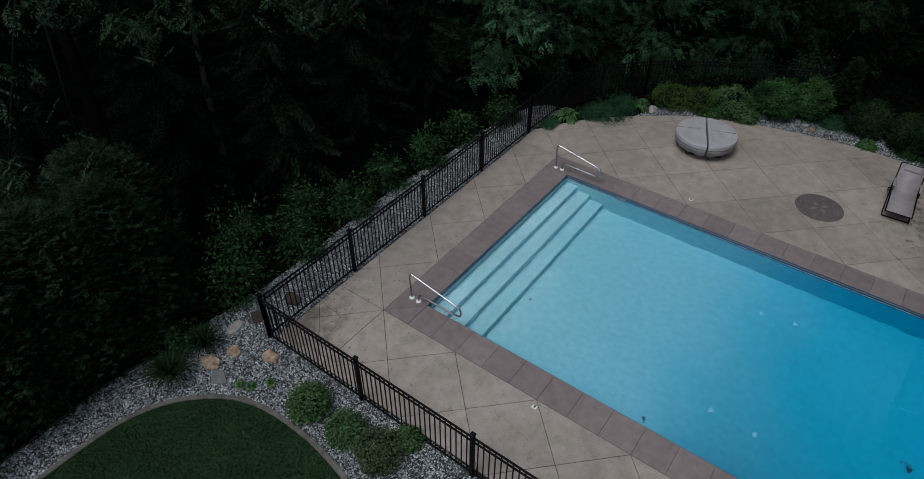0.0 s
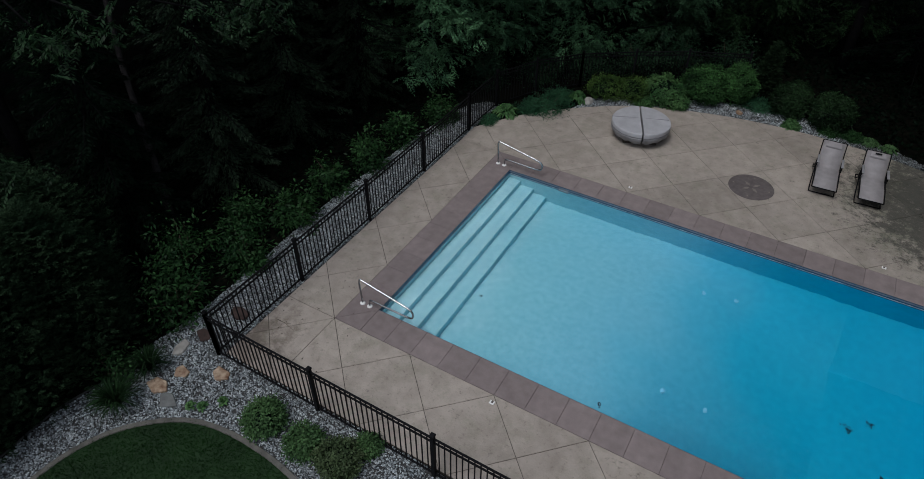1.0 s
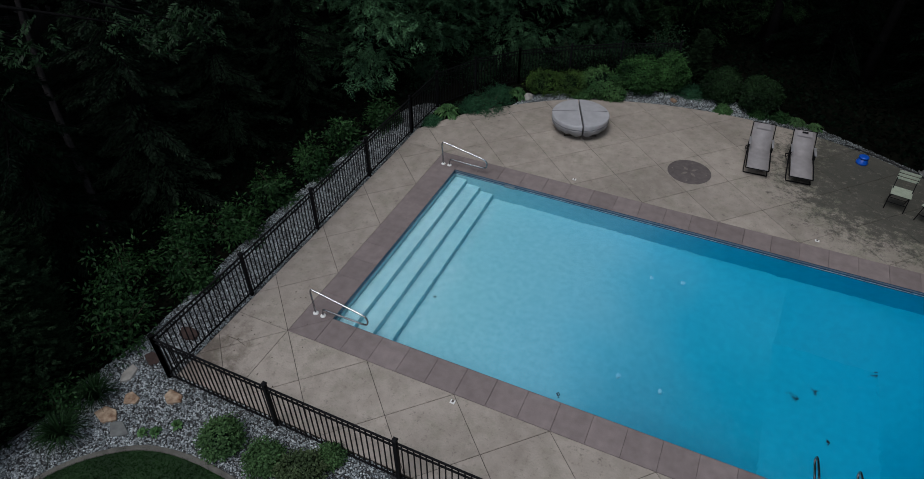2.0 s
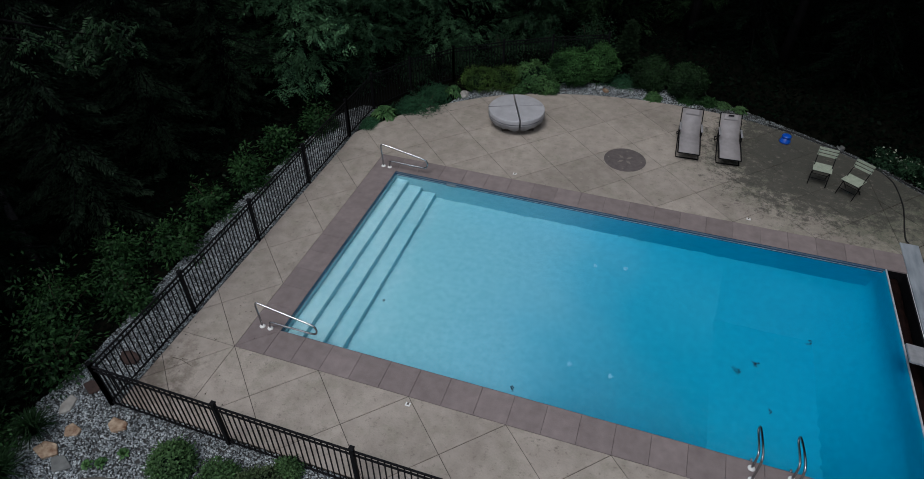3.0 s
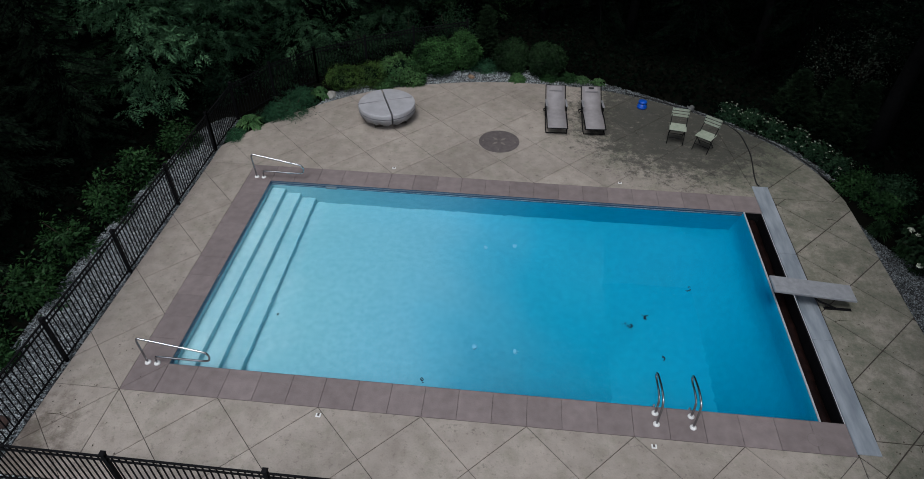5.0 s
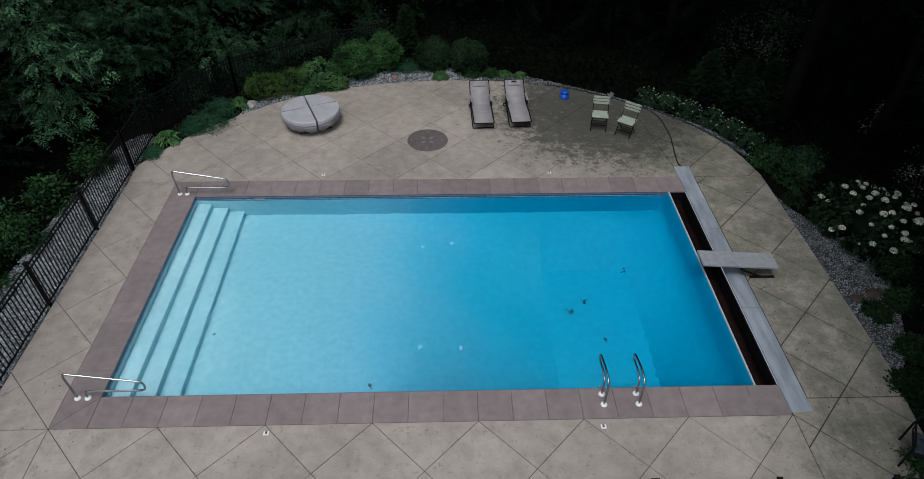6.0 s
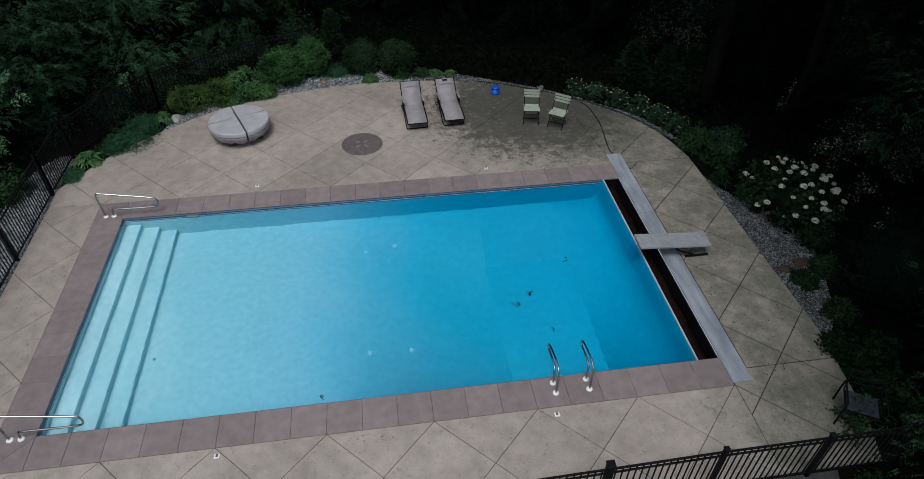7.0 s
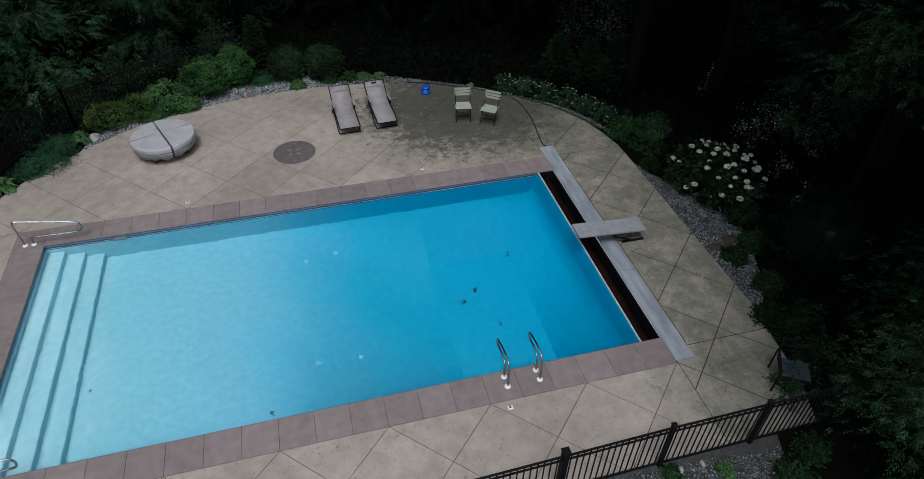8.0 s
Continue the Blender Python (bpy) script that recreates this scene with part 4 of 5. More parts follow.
# ---- gravel, lawn and edging ----
def stones(name, places, size, mat, flat=0.55):
    """Many small broken stones in one mesh."""
    n = len(places)
    corners = np.array([(x, y, z) for z in (-1, 1) for y in (-1, 1) for x in (-1, 1)], float)
    v = corners[None] * rng.uniform(0.55, 1.0, (n, 8, 3)) * 0.5
    v *= (size * rng.uniform(0.6, 1.45, (n, 1, 1))) * np.stack((rng.uniform(0.8, 1.35, n), rng.uniform(0.6, 1.0, n), rng.uniform(flat * 0.7, flat * 1.3, n)), 1)[:, None, :]
    q = unit(rng.normal(size=(n, 4)) * np.array((1.6, 0.35, 0.35, 1.6)))
    w_, x, y, z = q.T
    m = np.stack([np.stack((1 - 2 * (y * y + z * z), 2 * (x * y - z * w_), 2 * (x * z + y * w_)), 1), np.stack((2 * (x * y + z * w_), 1 - 2 * (x * x + z * z), 2 * (y * z - x * w_)), 1), np.stack((2 * (x * z - y * w_), 2 * (y * z + x * w_), 1 - 2 * (x * x + y * y)), 1)], 1)
    v = np.einsum("nij,nkj->nki", m, v) + places[:, None, :]
    faces = np.array([(0, 2, 3, 1), (4, 5, 7, 6), (0, 1, 5, 4), (2, 6, 7, 3), (0, 4, 6, 2), (1, 3, 7, 5)])
    me = bpy.data.meshes.new(name)
    me.vertices.add(n * 8)
    me.vertices.foreach_set("co", v.reshape(-1).astype(np.float32))
    idx = (np.arange(n)[:, None, None] * 8 + faces[None]).reshape(-1).astype(np.int32)
    me.loops.add(len(idx))
    me.loops.foreach_set("vertex_index", idx)
    me.polygons.add(n * 6)
    me.polygons.foreach_set("loop_start", np.arange(0, n * 24, 4, dtype=np.int32))
    me.materials.append(mat)
    me.update(calc_edges=True)
    return me


def inside(p, poly):
    """Which of the points lie within a closed outline."""
    x, y = p[:, 0], p[:, 1]
    ok = np.zeros(len(p), bool)
    for (ax, ay), (bx, by) in zip(poly, poly[1:] + poly[:1]):
        cross = ((ay > y) != (by > y)) & (x < (bx - ax) * (y - ay) / (by - ay + 1e-12) + ax)
        ok ^= cross
    return ok


def scatter(poly, per_m2):
    lo, hi = np.min(poly, 0), np.max(poly, 0)
    n = int((hi[0] - lo[0]) * (hi[1] - lo[1]) * per_m2)
    p = rng.uniform(lo, hi, (n, 2))
    return p[inside(p, poly)]


LAWN_EDGE = [tuple(p) for p in glide([(-1.75, -9.0), (-1.95, -7.0), (-2.0, -5.6), (-1.9, -4.6), (-1.5, -3.82), (-0.78, -3.22), (0.0, -3.0), (0.9, -2.98), (1.7, -3.08), (3.0, -3.35), (6.0, -3.5), (11.0, -3.6)], 5)]
lawn_poly = LAWN_EDGE + [(16.0, -3.9), (16.0, -40.0), (-1.75, -40.0)]
lawn = Shape()
lawn.add([(x, y, GROUND_Z + 0.035) for x, y in lawn_poly], [tuple(range(len(lawn_poly)))[::-1]])
solid("lawn", lawn, LAWN, "mown green lawn inside a curved concrete edging", "lawn", "structure")
spot = scatter([p for p in LAWN_EDGE if p[1] > -7.2 and p[0] < 4.5] + [(4.5, -3.50), (4.5, -5.6), (1.5, -7.2)], 2600)
spot = np.concatenate((spot, scatter([(4.5, -3.55), (11.0, -3.7), (13.5, -4.2), (13.5, -10.0), (0.0, -10.0), (-1.5, -7.2), (1.5, -7.2), (4.5, -5.6)], 2600)))
c = np.column_stack((spot, np.full(len(spot), GROUND_Z + 0.05)))
am = rng.normal(size=(len(c), 3)) * 0.5 + np.array((0, 0, 1.0))
tagged(new("grass", leaf_mesh("grass", GRASS, c, am, 0.042, 0.011, 0.0)), "short mown grass blades on the lawn", "grass", kind="stuff")

kerb = thing("edging", "pale concrete edging strip along the curved lawn", "edging", (0, 0, 0), kind="structure")
line = [Vector(p) for p in LAWN_EDGE if p[1] > -8.2]
for start in range(0, len(line) - 1, 7):
    run = line[start:start + 8]
    rings = []
    for i, a in enumerate(run):
        d = (run[min(i + 1, len(run) - 1)] - run[max(i - 1, 0)]).normalized()
        a = a + d * (0.004 if i == 0 else -0.004 if i == len(run) - 1 else 0)
        nrm = Vector((-d.y, d.x))
        rings.append([(*(a + nrm * o), GROUND_Z + z) for o, z in ((-0.05, -0.02), (-0.05, 0.045), (-0.038, 0.058), (0.038, 0.058), (0.05, 0.045), (0.05, -0.02))])
    if len(rings) > 1:
        part("edging_block", Shape().stack([r[::-1] for r in rings]), EDGING, kerb)

outer_w = [tuple(p) for p in glide([(-2.55, -9.0), (-2.75, -6.4), (-2.78, -5.3), (-2.82, -4.2), (-2.6, -3.2), (-2.65, -2.5), (-2.5, -1.0), (-2.55, 1.0), (-2.6, 3.5), (-2.45, 6.0), (-2.3, 7.8), (-2.0, 9.0), (-1.55, 9.5)], 4)]
bed_w = outer_w + [(-1.25, 9.5), (-1.25, -1.76), (3.4, -1.78), (3.4, -3.38)] + [p for p in reversed(LAWN_EDGE) if p[0] < 3.4 and p[1] > -9.01]
bed_s = [(3.4, -1.78), (13.75, -1.78), (13.6, -2.2), (13.25, -2.75), (12.95, -3.45)] + [p for p in reversed(LAWN_EDGE) if p[0] > 3.4] + [(3.4, -3.38)]
arc_out = [tuple(p) for p in glide([(1.0, 11.2), (2.2, 12.2), (3.6, 12.75), (5.4, 13.35), (7.2, 13.4), (9.0, 12.95), (10.6, 12.2), (12.2, 11.3), (13.4, 10.35), (14.5, 9.3), (15.1, 8.0)], 3)]
bed_n = [p for p in arc if 0.5 < p[0] and p[1] > 8.0] + arc_out[::-1]
bed_e = [(15.02, 6.4), (15.25, 5.7), (15.5, 5.3), (16.16, 4.57), (16.38, 3.5), (16.12, 2.6), (15.82, 1.8), (15.55, 1.25), (15.3, 0.95), (15.09, 1.0)]
for name, poly, per in (("gravel_west", bed_w, 1800), ("gravel_south", bed_s, 1300), ("gravel_north", bed_n, 1300), ("gravel_east", bed_e, 2000)):
    bed = Shape().add([(x, y, GROUND_Z + 0.012) for x, y in poly], [tuple(range(len(poly)))])
    if area(poly) < 0:
        bed.f = [f[::-1] for f in bed.f]
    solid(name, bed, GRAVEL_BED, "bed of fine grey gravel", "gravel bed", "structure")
    xy = scatter(poly, per)
    xy = xy[~inside(xy, [(-1.2, -1.74), (14.6, -1.74), (15.0, 0.0), (15.0, 6.8)] + [p for p in reversed(arc)] + [(-1.2, 7.9)])]
    if name == "gravel_south":
        # no stones along the foot of the fence, so the dark bed shows
        xy = xy[xy[:, 1] < -1.88 - 0.07 * np.maximum(0, xy[:, 0] - 11.3) + rng.normal(size=len(xy)) * 0.03]
    pl = np.column_stack((xy, GROUND_Z + 0.02 + rng.uniform(0, 0.018, len(xy))))
    if name == "gravel_south":
        # the stones take on the shaded colour little by little along the fence
        unshaded = rng.random(len(pl)) < np.clip((7.5 - pl[:, 0]) / 4, 0, 1)
        tagged(new("gravel", stones("gravel", pl[unshaded], 0.028, GRAVEL)), "loose mixed grey and white river gravel", "gravel", kind="stuff")
        tagged(new("gravel", stones("gravel", pl[~unshaded], 0.026, SHADED_GRAVEL)), "loose grey gravel, coloured darker for shade", "gravel", kind="stuff")
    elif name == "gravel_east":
        tagged(new("gravel", stones("gravel", pl, 0.026, SHADED_GRAVEL)), "loose grey gravel, coloured darker for shade", "gravel", kind="stuff")
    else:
        # lit and shaded gravel colours are split by position
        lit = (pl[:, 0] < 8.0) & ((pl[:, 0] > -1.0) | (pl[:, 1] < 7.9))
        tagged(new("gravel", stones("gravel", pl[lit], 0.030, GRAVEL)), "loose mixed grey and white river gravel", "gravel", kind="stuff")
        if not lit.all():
            tagged(new("gravel", stones("gravel", pl[~lit], 0.030, SHADED_GRAVEL)), "loose grey gravel, coloured darker for shade", "gravel", kind="stuff")
curb_line = [(x - 0.02, y, GROUND_Z + 0.05) for x, y in outer_w if y < -2.4]
solid("edging_strip", Shape().tube(curb_line, 0.022, 6), HOSE, "black plastic edging strip between gravel and woods", "edging")


def boulder(name, at, size, mat, label, seed, flat=0.5, group=""):
    """A broken stone: a noisy, flattened lump."""
    bm = bmesh.new()
    bmesh.ops.create_icosphere(bm, subdivisions=3, radius=1)
    for v in bm.verts:
        k = 1 + 0.28 * noise.noise(v.co * 1.3 + Vector((seed, 0, 0))) + 0.10 * noise.noise(v.co * 4 + Vector((0, seed, 0)))
        v.co = Vector((v.co.x * size[0] * k, v.co.y * size[1] * k, max(-0.4, v.co.z) * size[0] * flat * k))
    me = bpy.data.meshes.new(name)
    bm.to_mesh(me)
    bm.free()
    me.materials.append(mat)
    ob = tagged(new(name, me), label, "stone", group)
    ob.matrix_world = pose(at[0], at[1], GROUND_Z + 0.02 + 0.3 * size[0] * flat, 0, 0, seed * 40)
    return ob


def flagstone(name, at, size, mat, label, seed, group=""):
    """A flat angular stone with a chipped rim."""
    pick = random.Random(seed)
    n = pick.choice((4, 5, 5, 6))
    turn = pick.uniform(0, 6.28)
    rim = [(size[0] * math.cos(a) * k, size[1] * math.sin(a) * k) for a, k in ((turn + 6.2832 * (i + pick.uniform(-0.22, 0.22)) / n, pick.uniform(0.9, 1.35)) for i in range(n))]
    rim = [tuple(p) for i in range(n) for p in (Vector(rim[i]).lerp(Vector(rim[(i + 1) % n]), 0.08), Vector(rim[i]).lerp(Vector(rim[(i + 1) % n]), 0.92))]
    ob = solid(name, Shape().prism(rim, -0.03, 0.045, 0.012), mat, label, "stone", group=group)
    ob.matrix_world = pose(at[0], at[1], GROUND_Z + 0.03, pick.uniform(-6, 6), pick.uniform(-6, 6), 0)
    return ob


for i, (x, y, a, b_, mat, lab) in enumerate([(-1.73, -2.95, 0.19, 0.14, SANDSTONE, "flat tan sandstone on the gravel"), (-1.60, -2.52, 0.17, 0.13, SANDSTONE, "rusty orange flat sandstone on the gravel"), (-0.95, -2.16, 0.18, 0.13, SANDSTONE, "rusty orange flat sandstone on the gravel"), (-1.33, -3.08, 0.24, 0.15, SLATE, "flat grey flagstone on the gravel"), (-2.05, -2.13, 0.15, 0.21, FIELDSTONE, "pale grey flat stone on the gravel"), (-1.93, -1.66, 0.2, 0.14, DARK_STONE, "dark brown flat stone on the gravel"), (-1.75, -0.9, 0.2, 0.14, DARK_STONE, "dark red-brown flat stone behind the fence")]):
    flagstone("flagstone", (x, y), (a, b_), mat, lab, i + 3, "flat stones in the gravel")
for i, (x, y, a, b_, mat, lab) in enumerate([(1.02, 11.0, 0.17, 0.15, FIELDSTONE, "pale round fieldstone at the deck's edge"), (11.95, 11.55, 0.13, 0.11, SLATE, "grey fieldstone at the deck's edge"), (5.2, 12.75, 0.16, 0.1, SANDSTONE, "brown flat stone on the gravel"), (15.35, 2.75, 0.17, 0.12, STEM, "dark stone on the gravel"), (15.75, 2.9, 0.2, 0.14, STEM, "dark stone on the gravel"), (11.79, -1.98, 0.07, 0.045, FIELDSTONE, "small white block beside the fence"), (12.2, -1.96, 0.06, 0.04, FIELDSTONE, "small white block beside the fence")]):
    boulder("rock", (x, y), (a, b_), mat, lab, i + 1.0, 0.8 if mat is FIELDSTONE else 0.28, "rocks in the gravel beds")

# ---- shrubs and border plants ----
for x, y, r, h, mat, lab in [(0.52, -2.53, 0.35, 0.48, LEAF_BOX, "round green spirea bush on the gravel"), (1.40, -2.52, 0.29, 0.40, LEAF_BOX, "round green spirea bush on the gravel"), (2.13, -2.48, 0.37, 0.48, LEAF_BARBERRY, "bronze-tipped round bush on the gravel"), (2.36, -2.02, 0.17, 0.30, LEAF_BOX, "small green bush by the fence")]:
    shrub("round_bush", lab, "bush", (x, y), r, r, h, mat, 0.055, 5200, group="bushes by the lawn", dense=True, slim=0.6)
for x, y, r, h in [(-2.95, -1.50, 0.60, 1.75), (-2.80, 0.35, 0.50, 1.15), (-2.9, 2.0, 0.48, 1.1), (-3.05, 3.45, 0.48, 1.1), (-2.85, 4.85, 0.46, 1.1), (-2.75, 6.3, 0.45, 1.05), (-2.4, 7.8, 0.45, 0.95), (-3.7, 1.2, 0.5, 1.2), (-3.9, -0.4, 0.6, 1.5)]:
    shrub("rhododendron", "leafy green rhododendron against the dark woods", "shrub", (x + 0.08, y), r * 1.12, r * 1.12, h * 0.9, LEAF_SHRUB, 0.115, 1500, 0.35, "shrubs outside the fence", 0.42)
for x, y, r, h in [(4.00, 13.05, 0.68, 1.08), (4.84, 13.50, 0.55, 1.16), (6.46, 13.45, 0.54, 1.02), (7.58, 13.35, 0.58, 0.96)]:
    # the two right-hand bushes take the shaded copy of the yew colour
    shrub("clipped_yew", "large dense round green bush", "bush", (x, y), r, r, h, LEAF_YEW if x < 6 else LEAF_SHADED_YEW, 0.065, 17000, 0.05, "round bushes behind the deck", 0.5, 0.25, True)
for x, y, r, h, mat, lab in [(1.3, 11.68, 0.56, 0.66, LEAF_LIME, "yellow-green spirea bush at the deck's edge"), (2.05, 12.05, 0.58, 0.64, LEAF_LIME, "yellow-green spirea bush at the deck's edge"), (2.9, 12.35, 0.64, 0.76, LEAF_HOSTA, "bright green leafy bush behind the deck"), (3.35, 12.15, 0.42, 0.40, LEAF_HOSTA, "low bright green border plant"), (2.55, 11.85, 0.35, 0.25, LEAF_HOSTA, "low bright green border plant"), (6.68, 12.70, 0.26, 0.26, LEAF_HOSTA, "small lime green border plant"), (7.7, 12.95, 0.30, 0.22, LEAF_SHRUB, "low green border plant"), (8.3, 12.95, 0.30, 0.22, LEAF_SHRUB, "low green border plant"), (15.4, 7.75, 0.45, 0.58, LEAF_SHRUB, "leafy green bush at the deck's edge"), (15.75, 7.0, 0.46, 0.5, LEAF_SHRUB, "leafy green bush at the deck's edge"), (16.2, 7.6, 0.55, 0.6, LEAF_TREE, "leafy green bush at the deck's edge"), (15.55, 2.36, 0.3, 0.2, LEAF_SHADE, "small green plant on the gravel"), (16.35, 4.35, 0.4, 0.4, LEAF_SHADE, "leafy plant in a shaded green at the gravel's rim"), (16.5, 3.5, 0.42, 0.45, LEAF_SHADE, "leafy plant in a shaded green at the gravel's rim"), (16.25, 2.6, 0.4, 0.4, LEAF_SHADE, "leafy plant in a shaded green at the gravel's rim"), (15.75, 1.35, 0.34, 0.35, LEAF_SHADE, "leafy plant in a shaded green at the gravel's rim"), (15.2, 0.55, 0.36, 0.36, LEAF_SHADE, "low spreading green bush"), (15.4, 0.0, 0.40, 0.48, LEAF_SHADE, "leafy green bush beside the patio chair"), (15.85, 0.4, 0.42, 0.42, LEAF_SHADE, "leafy green bush beside the gravel"), (15.45, -0.6, 0.42, 0.6, LEAF_SHADE, "leafy green bush beside the patio chair"), (15.6, -1.25, 0.45, 0.7, LEAF_SHADE, "leafy green bush beside the fence"), (12.49, -2.20, 0.14, 0.20, LEAF_HOSTA, "small bright green plant on the gravel"), (11.6, -2.0, 0.16, 0.15, LEAF_SHRUB, "small green plant at the fence's foot"), (13.55, -2.55, 0.34, 0.3, LEAF_SHADE, "leafy plant in a shaded green at the gravel's rim"), (13.3, -3.2, 0.36, 0.34, LEAF_SHADE, "leafy plant in a shaded green at the gravel's rim"), (14.1, -2.2, 0.3, 0.3, LEAF_SHADE, "leafy plant in a shaded green beside the fence")]:
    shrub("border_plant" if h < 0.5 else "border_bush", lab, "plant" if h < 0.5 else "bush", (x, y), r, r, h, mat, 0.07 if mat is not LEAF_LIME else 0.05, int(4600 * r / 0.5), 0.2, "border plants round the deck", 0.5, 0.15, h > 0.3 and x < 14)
for x, y, rx, ry, h in [(0.15, 10.05, 0.58, 0.78, 0.52), (-0.30, 9.72, 0.44, 0.48, 0.42), (-1.02, 8.45, 0.26, 0.36, 0.18), (5.6, 13.35, 0.55, 0.4, 0.34), (0.2, 10.75, 0.45, 0.5, 0.38)]:
    shrub("juniper", "low spreading blue-green juniper", "shrub", (x, y), rx, ry, h, LEAF_JUNIPER, 0.09, 3600, 0.3, "junipers at the deck's edge", 0.16)
for x, y, r in [(-0.80, 9.05, 0.48), (0.72, 10.95, 0.36)]:
    fan_plant("hosta", "bright green hosta with broad arching leaves", "plant", (x, y), r, 0.26, LEAF_HOSTA, 150, 0.058, "hostas in the border", 0.9)
for x, y in [(8.75, 12.86), (9.25, 12.74)]:
    fan_plant("hosta", "low pale-edged green hosta on the gravel", "plant", (x, y), 0.32, 0.13, LEAF_BOX, 90, 0.05, "hostas in the border", 0.9)
for x, y, r, h in [(-1.98, -3.60, 0.58, 0.50), (-2.15, -2.75, 0.50, 0.42), (15.25, 5.9, 0.35, 0.38), (15.5, 5.2, 0.28, 0.3)]:
    fan_plant("ornamental_grass", "tuft of dark green arching grass", "plant", (x, y), r, h, LEAF_SHADE, 210, 0.022, "grass tufts in the gravel")
for x, y in [(-0.67, -2.86), (-0.43, -2.60), (-0.85, -2.95)]:
    fan_plant("small_perennial", "small bright green plant in the gravel", "plant", (x, y), 0.13, 0.12, LEAF_HOSTA, 26, 0.05, "small plants in the gravel")
shrub("leafy_sapling", "thin leafy sapling growing through the patio chair", "plant", (14.42, -1.05), 0.30, 0.30, 0.72, LEAF_SHRUB, 0.08, 700, 0.4, slim=0.45)
shrub("tall_perennial", "tall dark green leafy plant beside the gravel", "plant", (-2.5, -3.15), 0.36, 0.36, 0.8, LEAF_SHRUB, 0.09, 800, 0.3, slim=0.4)


def flower_heads(parent, places, r, petals):
    """Round flower heads, each a mesh of small petals under its bush."""
    for p in places:
        n = petals
        d = ball_points(n)
        d[:, 2] = np.abs(d[:, 2]) * 1.1 - 0.3
        rr = r * rng.uniform(0.75, 1.2)
        me = leaf_mesh("flower_head", PETAL, d * rr * np.array((0.9, 0.9, 0.6)), rng.normal(size=(n, 3)), rr * 0.62, rr * 0.55, faces=d + rng.normal(size=(n, 3)) * 0.35)
        part("flower_head", me, PETAL, parent, m=pose(*p))


hyd = shrub("hydrangea", "hydrangea bush covered in round white flower heads", "bush", (16.62, 5.0), 1.1, 1.35, 0.80, LEAF_HEDGE, 0.12, 5200, 0.2, slim=0.6, dense=True)
turn_ = np.arange(66) * 2.39996
high = 1 - (np.arange(66) + 0.5) / 66 * 0.88
d = np.stack((np.sqrt(1 - high ** 2) * np.cos(turn_), np.sqrt(1 - high ** 2) * np.sin(turn_), high), 1) + rng.normal(size=(66, 3)) * 0.06
flower_heads(hyd, [(x * 1.08, y * 1.32, 0.25 + z * 0.64) for x, y, z in d if z > 0.18 and y < 0.75 and (x - 0.6 * y > -0.45 or rng.random() < 0.4)], 0.070, 90)
for i, (x, y) in enumerate([(12.95, 11.12), (13.48, 10.75), (14.0, 10.3), (14.5, 9.82), (14.9, 9.25), (15.2, 8.62)]):
    fl = shrub("flowering_shrub", "low green shrub with small white flowers", "shrub", (x, y), 0.37, 0.37, 0.42 + 0.08 * (i % 2), LEAF_TREE, 0.07, 2000, 0.25, "white-flowering shrubs along the deck", 0.5)
    d = ball_points(22)
    flower_heads(fl, [(a * 0.37, b_ * 0.37, 0.12 + abs(c_) * 0.36) for a, b_, c_ in d][:18 - i], 0.029, 12)

# ---- evergreens and woods ----
for x, y, r, h in [(14.75, 11.35, 0.46, 1.45), (15.45, 10.55, 0.42, 1.6), (15.95, 9.95, 0.46, 1.85), (5.55, 14.6, 0.34, 1.6)]:
    column_tree("arborvitae", "dark pointed arborvitae behind the border plants", (x, y), r, h, LEAF_CEDAR, 9000, 0.06, 0.8, "pointed evergreens behind the deck")
for x, y, r, h in [(-3.85, -6.8, 1.1, 3.9), (-3.65, -5.4, 1.0, 3.7), (-3.6, -4.15, 0.95, 3.5), (-3.75, -2.95, 0.95, 3.2), (-5.2, -4.4, 1.2, 3.7), (-5.3, -6.2, 1.2, 4.0), (-5.0, -2.4, 1.1, 3.2)]:
    column_tree("arborvitae", "tall dark arborvitae beside the gravel bed", (x, y), r, h, LEAF_HEDGE, 42000, 0.058, 0.45, "tall evergreen hedge")
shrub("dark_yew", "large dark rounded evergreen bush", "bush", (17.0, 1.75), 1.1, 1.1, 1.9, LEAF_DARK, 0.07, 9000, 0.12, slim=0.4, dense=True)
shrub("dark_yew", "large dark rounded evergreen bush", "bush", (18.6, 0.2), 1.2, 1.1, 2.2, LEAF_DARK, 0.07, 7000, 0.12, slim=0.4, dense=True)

for x, y, r, h in [(-5.3, -0.4, 1.7, 11), (-5.2, 2.3, 1.8, 12), (-5.4, 5.0, 1.8, 12), (-5.0, 7.6, 1.7, 11), (-7.8, 0.8, 2.0, 13), (-8.0, 4.0, 2.0, 13), (-7.6, 7.2, 2.0, 12), (-7.0, -2.5, 2.0, 13), (9.5, 17.6, 2.5, 19), (12.6, 15.6, 2.4, 19), (15.6, 14.2, 2.5, 19), (18.6, 11.3, 2.5999999999999996, 19), (20.5, 7.8, 2.5999999999999996, 19), (12.0, 19.0, 2.7, 19), (16.5, 17.2, 2.7, 19), (21.5, 3.4, 2.7, 19), (20.6, -0.8, 2.7, 19)]:
    hemlock((x, y), r, h, 0.35 + 0.3 * rng.random(), group="woods round the pool")
